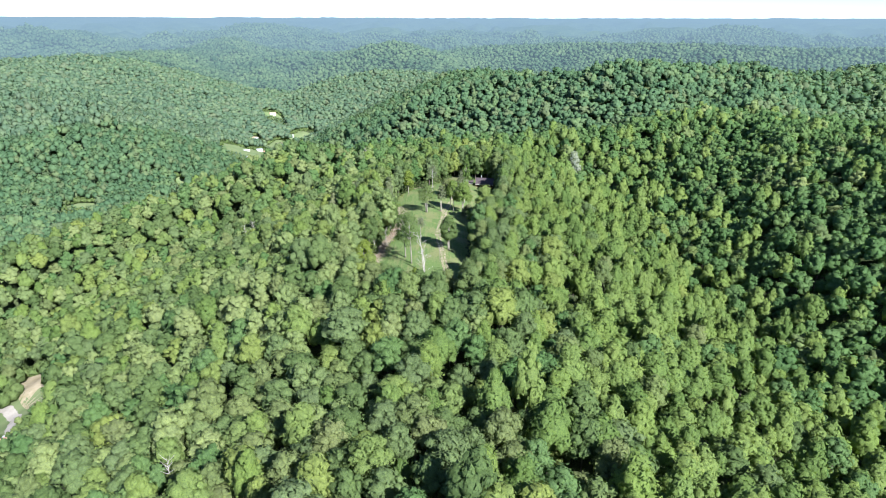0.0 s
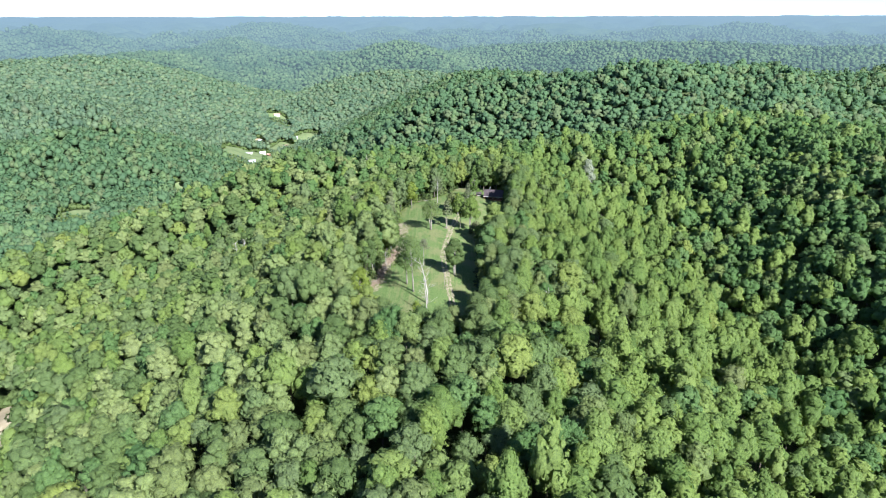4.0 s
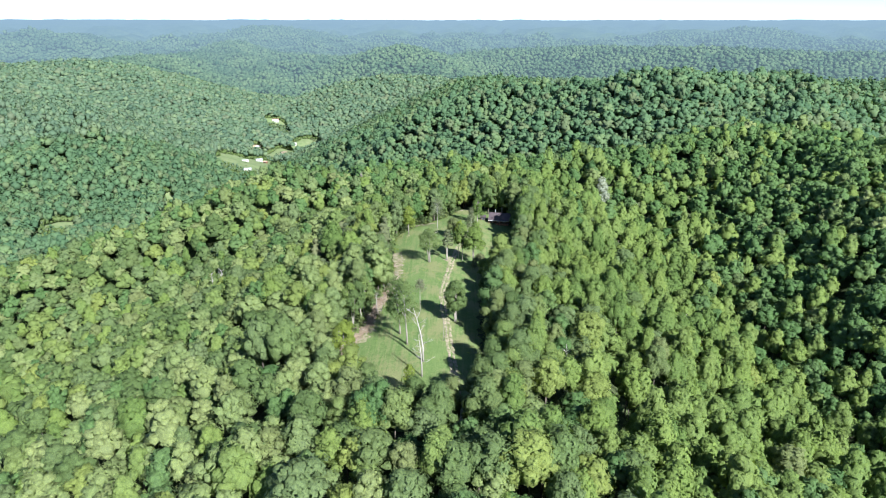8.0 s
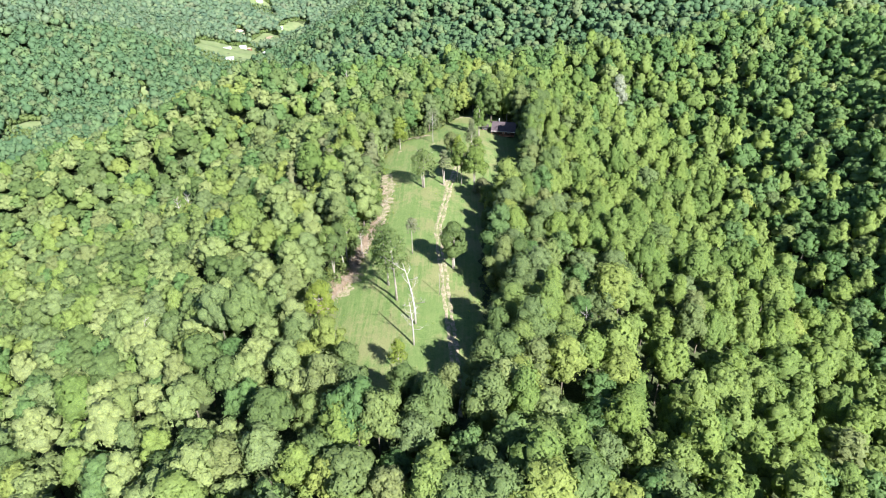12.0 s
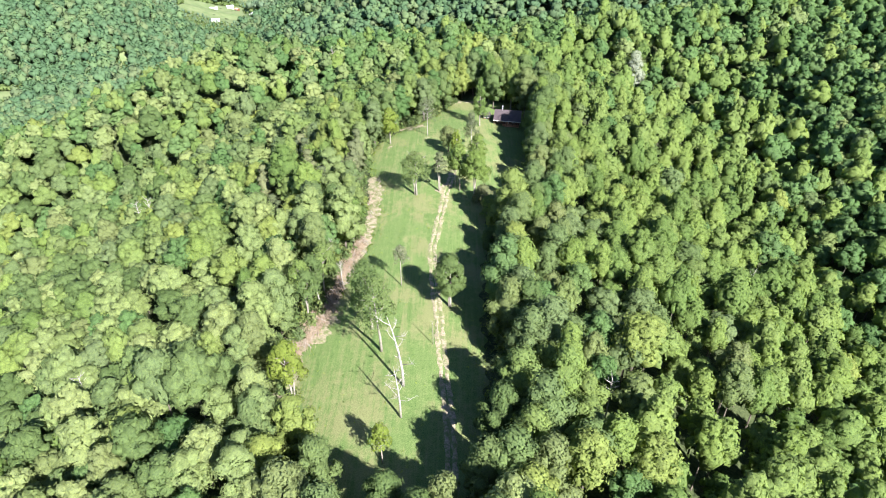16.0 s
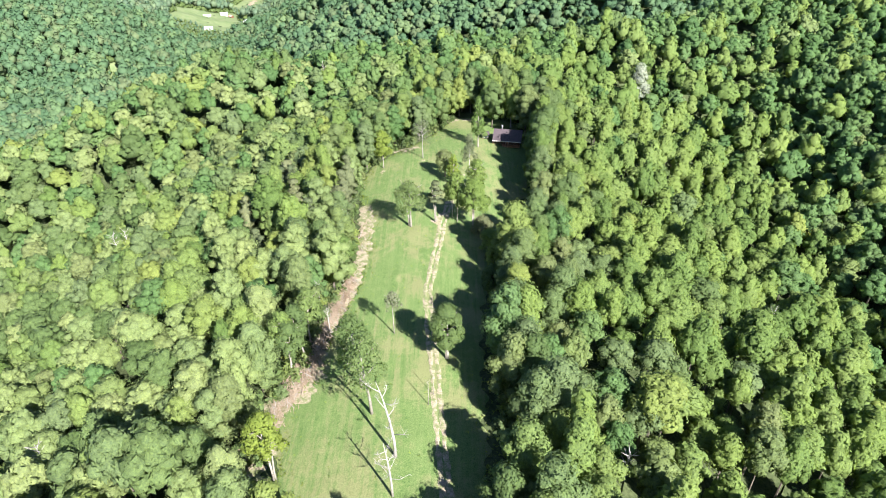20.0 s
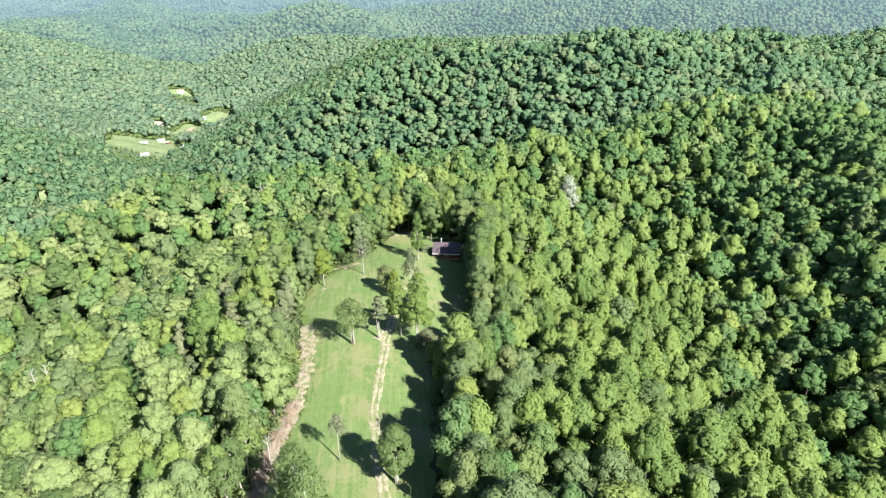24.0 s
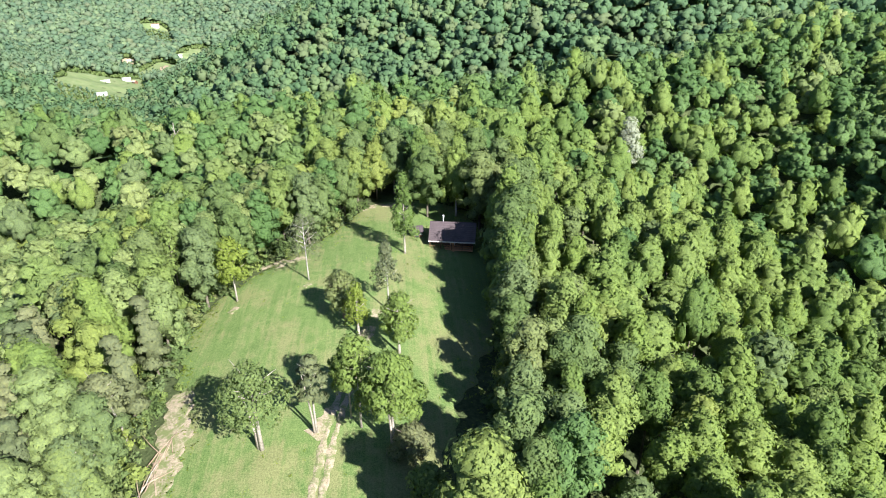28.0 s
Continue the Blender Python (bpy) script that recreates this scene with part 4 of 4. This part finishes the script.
yard_tree("standing_snag", 72, -21.5, 21, 1.6, 9.0, None, BARK, "dead bare brown treetop among green poplars", 60, girth=0.22, forks=16)

for x, y, hh, seed in ((-76, -82, 19, 111), (-75, -90, 18, 112), (45.7, -93.5, 17, 113), (-58.5, -205, 19, 114), (107, -26.6, 20, 115), (-106, 17, 20, 116), (-100.6, 15.7, 20, 117)):
    yard_tree("standing_snag", x, y, hh, 2.6, hh * 0.6, None, DEADWOOD, "bleached bare treetop standing among green crowns", seed, girth=0.2, forks=12)


def dead_tree(x, y, height, girth, lean, boughs, seed, label):
    r = random.Random(seed)
    ob = thing("dead_tree", x, y, None, 0, label, "dead tree", "trees on the lawn")
    lx, ly = lean
    bm = bmesh.new()
    spine = [(0, 0, -0.5), (0.02 * lx, 0, height * 0.3), (lx * 0.25, ly * 0.3, height * 0.55), (lx * 0.6, ly * 0.7, height * 0.78), (lx, ly, height)]
    limb(bm, spine, [girth * 1.35, girth, girth * 0.8, girth * 0.5, girth * 0.12], 8)
    part("trunk", bm, DEADWOOD, ob, smooth=True)
    for i in range(boughs):
        u = 0.32 + 0.62 * i / boughs
        k = min(int(u * 4), 3)
        p = Vector(spine[k]).lerp(Vector(spine[k + 1]), u * 4 - k)
        a, far = i * 2.3 + r.uniform(-0.6, 0.6), (1 - u * 0.6) * height * 0.3 * r.uniform(0.7, 1.2)
        way = Vector((math.cos(a), math.sin(a), 0.35))
        bm = bmesh.new()
        q = p + way * far * 0.5 + Vector((0, 0, r.uniform(-0.4, 0.5)))
        e = p + way * far + Vector((r.uniform(-0.6, 0.6), r.uniform(-0.6, 0.6), 0.8))
        limb(bm, [p, q, e], [girth * 0.34, girth * 0.22, girth * 0.05], 5)
        for _ in range(9):
            s = q.lerp(e, r.uniform(0, 0.9))
            limb(bm, [s, s + Vector((r.uniform(-1, 1), r.uniform(-1, 1), r.uniform(0.2, 1))) * far * 0.35], [girth * 0.12, girth * 0.03], 4)
        part("bough", bm, DEADWOOD, ob, smooth=True)
    return ob


dead_tree(1.4, -97, 14, 0.21, (-1.0, 1.0), 12, 71, "bleached bare dead tree with spreading boughs on the lawn")
dead_tree(1.4, -88.1, 17, 0.27, (-3.2, 4.0), 8, 72, "thick bleached dead trunk leaning and forked on the lawn")

# ---- cut brush along the strip ----
br = random.Random(91)
log_meshes = []
for n in range(6):
    bm = bmesh.new()
    half = 1.4 + 0.45 * n
    limb(bm, [(-half, 0, 0), (-half * 0.3, 0.12 * (n % 3 - 1), 0.08), (half * 0.4, 0.1 * (n % 2), 0.05), (half, -0.1, 0.12)], [0.085, 0.08, 0.06, 0.025], 6)
    me = bpy.data.meshes.new("log")
    bm.to_mesh(me)
    bm.free()
    me.materials.append(BRUSH if n % 3 else DEADWOOD)
    log_meshes.append(me)
tangles = []
for n in range(4):
    bm = bmesh.new()
    for _ in range(46):
        a, half = br.gauss(1.7, 0.6), br.uniform(0.5, 1.5)
        p = Vector((br.gauss(0, 1.1), br.gauss(0, 1.3), br.uniform(0.1, 0.7)))
        way = Vector((math.cos(a) * half, math.sin(a) * half, br.uniform(-0.25, 0.45)))
        limb(bm, [p - way, p + Vector((br.gauss(0, 0.12), br.gauss(0, 0.12), 0.1)), p + way], [0.05, 0.035, 0.012], 4)
    me = bpy.data.meshes.new("twig_tangle")
    bm.to_mesh(me)
    bm.free()
    me.materials.append(BRUSH)
    tangles.append(me)
PILES = [(-14.6, -28, 118), (-15.6, -33, 112), (-16.6, -38, 115), (-17.6, -43, 118), (-18.6, -48, 122), (-19.3, -53, 115), (-19.6, -58, 115), (-20.6, -62, 112), (-22.4, -66, 120), (-23.6, -70, 122), (-25.8, -74, 122), (-28, -77.5, 118), (-29.8, -82, 110), (-30.2, -88, 95), (-28, -94, 80), (-23.4, -62, 100), (-26.2, -68.5, 118), (-14.6, 2, 92), (-14.2, -6, 88), (-14, -13, 95)]
for x, y, turn in PILES:
    pile = thing("brush_pile", x, y, None, 0, "heap of cut logs and branches beside the cleared strip", "brush pile", "brush along the strip")
    for _ in range(20 if y < -25 else 7):
        lg = new("log", br.choice(log_meshes))
        lg.parent = pile
        lg.matrix_local = pose(br.uniform(-1.6, 1.2), br.uniform(-2.4, 2.4), br.uniform(0.22, 0.6), br.uniform(-9, 9), br.uniform(-9, 9), turn + br.gauss(0, 22))
    if y < -25:
        for k in (-1, 1):
            tw = tagged(new("twig_tangle", br.choice(tangles)), "tangle of thin cut branches", kind="stuff")
            tw.parent = pile
            tw.matrix_local = pose(br.uniform(-1, 0.6), k * 1.3, 0.15, 0, 0, br.uniform(-40, 40))

# ---- undergrowth along the edges of the clearing ----
ur = np.random.RandomState(17)
uy = ur.uniform(-120, 96, 900)
left = ur.uniform(0, 1, 900) < 0.5
ux = np.where(left, np.interp(uy, EDGE_Y, EDGE_L) - ur.uniform(1.5, 9, 900) - np.where((uy < 16) & (uy > -100), 1.6, -1.5), np.interp(uy, EDGE_Y, EDGE_R) + ur.uniform(0.5, 7, 900))
bushes = [crown("oak", s, 60, 0.4, 1.7, 0.0, 3.4, core=0.6, coarse=True) for s in (101, 102, 103)]
woods("undergrowth", "leafy green bushes under the wood's edge", LEAF_OAK, bushes, ux, uy, land(ux, uy), ur.uniform(0.5, 1.3, 900), ur, "undergrowth", 0.2)
# weeds in the rough grass
gy_ = ur.uniform(-118, 92, 2600)
glo, ghi = np.interp(gy_, EDGE_Y, EDGE_L), np.interp(gy_, EDGE_Y, EDGE_R)
side = ur.uniform(0, 1, 2600)
gx_ = np.where(side < 0.45, glo + np.abs(ur.randn(2600)) * 1.6, np.where(side < 0.75, ghi - np.abs(ur.randn(2600)) * 2.5, ur.uniform(glo, ghi)))
tufts = [scraps(ur.randn(9, 3) * np.array([0.3, 0.3, 0.08]) + np.array([0, 0, 0.18]), np.tile([0.0, 0.0, 1.0], (9, 1)) + ur.randn(9, 3) * 0.6, 0.22, ur) for _ in range(4)]
tufts = [(v, f, np.tile([0.0, 0.0, 1.0], (len(v), 1))) for v, f in tufts]
woods("grass_tufts", "rough grass tufts and weeds on the lawn", LEAF_LIME, tufts, gx_, gy_, land(gx_, gy_) + 0.15, ur.uniform(0.3, 0.7, 2600), ur, "grass", 0.2)

# ---- cabin ----
LOG = plain("brown_logs", (0.1, 0.05, 0.03), (0.2, 0.11, 0.065), 3.0, 0.7)
SHINGLE = plain("dark_shingles", (0.055, 0.042, 0.048), (0.105, 0.085, 0.092), 6.0, 0.75)
DECK = plain("orange_deck_boards", (0.4, 0.2, 0.1), (0.55, 0.3, 0.17), 4.0, 0.7)
TRIM = plain("pale_trim", (0.55, 0.52, 0.48), (0.7, 0.68, 0.64), 3.0, 0.6)
GLASS = plain("dark_window_glass", (0.02, 0.025, 0.03), (0.04, 0.05, 0.06), 0.5, 0.08, 0.6, 0)
TIN = plain("grey_metal_roof", (0.42, 0.44, 0.46), (0.58, 0.6, 0.62), 1.0, 0.4, 0.5, 0.1)
REDROOF = plain("reddish_roof", (0.5, 0.27, 0.2), (0.66, 0.4, 0.32), 1.0, 0.7)
SIDING = plain("white_siding", (0.5, 0.5, 0.48), (0.62, 0.62, 0.6), 1.0, 0.6)


def gable(bm, x0, x1, y0, y1, eave, ridge, thick=0.18):
    """A pitched roof with its ridge along x."""
    m = (y0 + y1) / 2
    for ya, yb in ((y0, m), (y1, m)):
        lo = [(x0, ya, eave), (x1, ya, eave), (x1, yb, ridge), (x0, yb, ridge)]
        vs = [bm.verts.new(p) for p in lo] + [bm.verts.new((p[0], p[1], p[2] - thick)) for p in lo]
        for q in ((0, 1, 2, 3), (7, 6, 5, 4), (0, 4, 5, 1), (1, 5, 6, 2), (2, 6, 7, 3), (3, 7, 4, 0)):
            bm.faces.new([vs[k] for k in q])
    bmesh.ops.recalc_face_normals(bm, faces=bm.faces)
    return bm


def cabin():
    ob = thing("cabin", 36.4, 69.2, ground_at(36, 68) + 0.1, -11, "brown log cabin with dark shingle roof and front porch", "cabin")
    part("walls", boxed((-5.2, -1.5, 0.4, 5.2, 4.5, 3.1)), LOG, ob)
    part("foundation", boxed((-5.1, -1.4, -1.5, 5.1, 4.4, 0.4)), GRAVEL, ob)
    part("roof", gable(bmesh.new(), -5.8, 5.8, -4.1, 5.1, 2.75, 5.9), SHINGLE, ob)
    for x in (-5.15, 5.15):
        bm = bmesh.new()
        vs = [bm.verts.new((x + d, y, z)) for d in (-0.06, 0.06) for y, z in ((-1.5, 3.0), (4.5, 3.0), (0.5, 5.65))]
        for q in ((0, 1, 2), (5, 4, 3), (0, 3, 4, 1), (1, 4, 5, 2), (2, 5, 3, 0)):
            bm.faces.new([vs[k] for k in q])
        part("gable_wall", bm, LOG, ob)
    deck = part("porch_deck", boxed((-5.6, -4.0, 0.2, 5.2, -1.5, 0.42)), DECK, ob, "orange-brown board porch deck")
    for i in range(9):
        part("deck_board", boxed((-5.6, -4.0 + i * 0.28, 0.43, 5.2, -3.76 + i * 0.28, 0.46)), DECK, deck)
    for x in (-5.4, -2.7, 0.0, 2.6, 5.0):
        part("porch_post", boxed((x - 0.08, -3.95, 0.42, x + 0.08, -3.79, 2.75), bevel=0.01), LOG, ob)
    for x0, x1 in ((-5.4, -2.7), (-2.7, -0.6), (0.6, 2.6), (2.6, 5.0)):
        part("porch_rail", boxed((x0, -3.92, 1.25, x1, -3.82, 1.35), (x0, -3.9, 0.6, x1, -3.84, 0.66)), LOG, ob)
    door = part("front_door", boxed((-0.5, -1.58, 0.42, 0.45, -1.5, 2.45), bevel=0.01), DECK, ob, "reddish wooden front door")
    part("door_frame", boxed((-0.62, -1.6, 0.42, -0.5, -1.5, 2.57), (0.45, -1.6, 0.42, 0.57, -1.5, 2.57), (-0.5, -1.6, 2.45, 0.45, -1.5, 2.57)), TRIM, door)
    for x in (-3.6, 2.6):
        w = part("window", boxed((x - 0.6, -1.56, 1.2, x + 0.6, -1.5, 2.4)), GLASS, ob)
        part("window_frame", boxed((x - 0.7, -1.6, 1.1, x - 0.6, -1.5, 2.5), (x + 0.6, -1.6, 1.1, x + 0.7, -1.5, 2.5), (x - 0.6, -1.6, 2.4, x + 0.6, -1.5, 2.5), (x - 0.6, -1.6, 1.1, x + 0.6, -1.5, 1.2), (x - 0.03, -1.6, 1.2, x + 0.03, -1.5, 2.4)), TRIM, w)
    part("ridge_cap", boxed((-5.85, 0.4, 5.84, 5.85, 0.6, 5.96)), SHINGLE, ob)
    for i in range(10):
        y = -4.05 + i * 0.46
        z = 2.75 + (y + 4.1) * 3.15 / 4.6
        part("shingle_course", boxed((-5.82, y, z + 0.0, 5.82, y + 0.3, z + 0.06)), SHINGLE, ob)
    part("fascia", boxed((-5.8, -4.16, 2.5, 5.8, -4.1, 2.76)), TRIM, ob, "pale eave trim")
    pipe = bmesh.new()
    limb(pipe, [(-2.6, 1.5, 4.2), (-2.6, 1.5, 7.0)], [0.14, 0.14], 9)
    pipe = part("stove_pipe", pipe, TIN, ob, "shiny metal stove pipe")
    cap = bmesh.new()
    limb(cap, [(-2.6, 1.5, 7.0), (-2.6, 1.5, 7.2), (-2.6, 1.5, 7.3)], [0.26, 0.26, 0.05], 9)
    part("pipe_cap", cap, TIN, pipe)
    part("steps", boxed((-0.7, -4.4, -0.1, 0.7, -4.02, 0.2), (-0.7, -4.8, -0.4, 0.7, -4.42, 0.0)), DECK, ob)


cabin()


def shed(x, y, turn, w, d, h, wall, roof, label, name="shed"):
    if y > 200:
        w, d = w * 0.72, d * 0.8
    ob = thing(name, x, y, None, turn, label, name.replace("_", " "), "buildings in the valley" if y > 200 or y < -50 else "")
    part("walls", boxed((-w / 2, -d / 2, -1.5, w / 2, d / 2, h)), wall, ob)
    rf = part("roof", gable(bmesh.new(), -w / 2 - 0.4, w / 2 + 0.4, -d / 2 - 0.4, d / 2 + 0.4, h, h + d * 0.28), roof, ob)
    part("ridge_cap", boxed((-w / 2 - 0.42, -0.1, h + d * 0.28 + 0.1, w / 2 + 0.42, 0.1, h + d * 0.28 + 0.2)), roof, rf)
    part("door", boxed((-0.5, -d / 2 - 0.05, 0, 0.5, -d / 2 + 0.02, 2.05)), GLASS, ob)
    for k in (-0.3, 0.3):
        wn = part("window", boxed((k * w - 0.5, -d / 2 - 0.05, 1.0, k * w + 0.5, -d / 2 + 0.02, 2.0)), GLASS, ob)
        part("window_frame", boxed((k * w - 0.6, -d / 2 - 0.08, 0.9, k * w + 0.6, -d / 2 - 0.02, 1.0), (k * w - 0.6, -d / 2 - 0.08, 2.0, k * w + 0.6, -d / 2 - 0.02, 2.1)), TRIM, wn)
    return ob


shed(27.4, 72.8, 5, 2.6, 2.6, 2.0, LOG, SHINGLE, "small weathered dark shed beside the log cabin")
# ---- the valley ----
shed(-333, 843, 20, 14, 9, 3.2, SIDING, TIN, "white house with pale metal roof in the valley field", "farmhouse")
shed(-319, 832, -30, 8, 6, 2.8, LOG, REDROOF, "small red-roofed outbuilding in the valley", "outbuilding")
shed(-307, 693, 15, 17, 9, 3.2, SIDING, TIN, "long white house with metal roof in the field", "farmhouse")
shed(-346, 806, 20, 15, 4, 2.4, SIDING, TIN, "long pale trailer in the valley field", "trailer")
shed(-285, 794, 70, 11, 7, 3, SIDING, TIN, "white house beside the valley road", "farmhouse")
shed(-305, 906, 30, 9, 6, 3, SIDING, TIN, "white outbuilding half hidden by trees", "outbuilding")
shed(-325, 1066, 10, 14, 8, 3, SIDING, TIN, "white house with pale roof beyond the field", "farmhouse")
shed(-391, 1179, 10, 18, 11, 3.5, SIDING, REDROOF, "house with wide reddish roof in the woods", "farmhouse")
shed(-381, 996, 10, 9, 7, 3, SIDING, TIN, "small pale house among trees", "farmhouse")
shed(-168, -123, 40, 13, 9, 3, LOG, REDROOF, "house with reddish roof beside the gravel drive", "farmhouse")
strip("valley_road", [(-318, 905), (-324, 945), (-327, 968), (-328, 1012)], 8, 0.7, DIRT, "pale gravel lane through the valley field", step=4)

strip("gravel_drive", [(-222, -62), (-206, -72), (-194, -80), (-184, -90), (-178, -102), (-174, -110)], 5, 0.75, GRAVEL, "pale gravel drive curving through the yard", step=1.5, ragged=0.12)
strip("gravel_drive", [(-200, -82), (-193, -96), (-184, -108)], 4.5, 0.8, GRAVEL, "pale gravel parking area beside the house", step=1.5, ragged=0.2)


def car(x, y, turn, paint, label):
    ob = thing("parked_car", x, y, ground_at(x, y) + 0.85, turn, label, "car")
    part("body", boxed((-2.2, -0.88, 0.32, 2.2, 0.88, 0.95), bevel=0.12), paint, ob)
    cab = part("cabin", boxed((-1.3, -0.74, 0.95, 0.9, 0.74, 1.5), bevel=0.2), GLASS, ob, "dark glazed cabin")
    part("roof", boxed((-0.95, -0.66, 1.48, 0.6, 0.66, 1.56), bevel=0.03), paint, cab)
    for wx_ in (-1.4, 1.4):
        for wy_ in (-0.86, 0.86):
            bm = bmesh.new()
            limb(bm, [(wx_, wy_ - 0.1, 0.33), (wx_, wy_ + 0.1, 0.33)], [0.33, 0.33], 12)
            part("wheel", bm, SHINGLE, ob)


car(-178, -109, 20, TIN, "small silver car parked on the gravel")
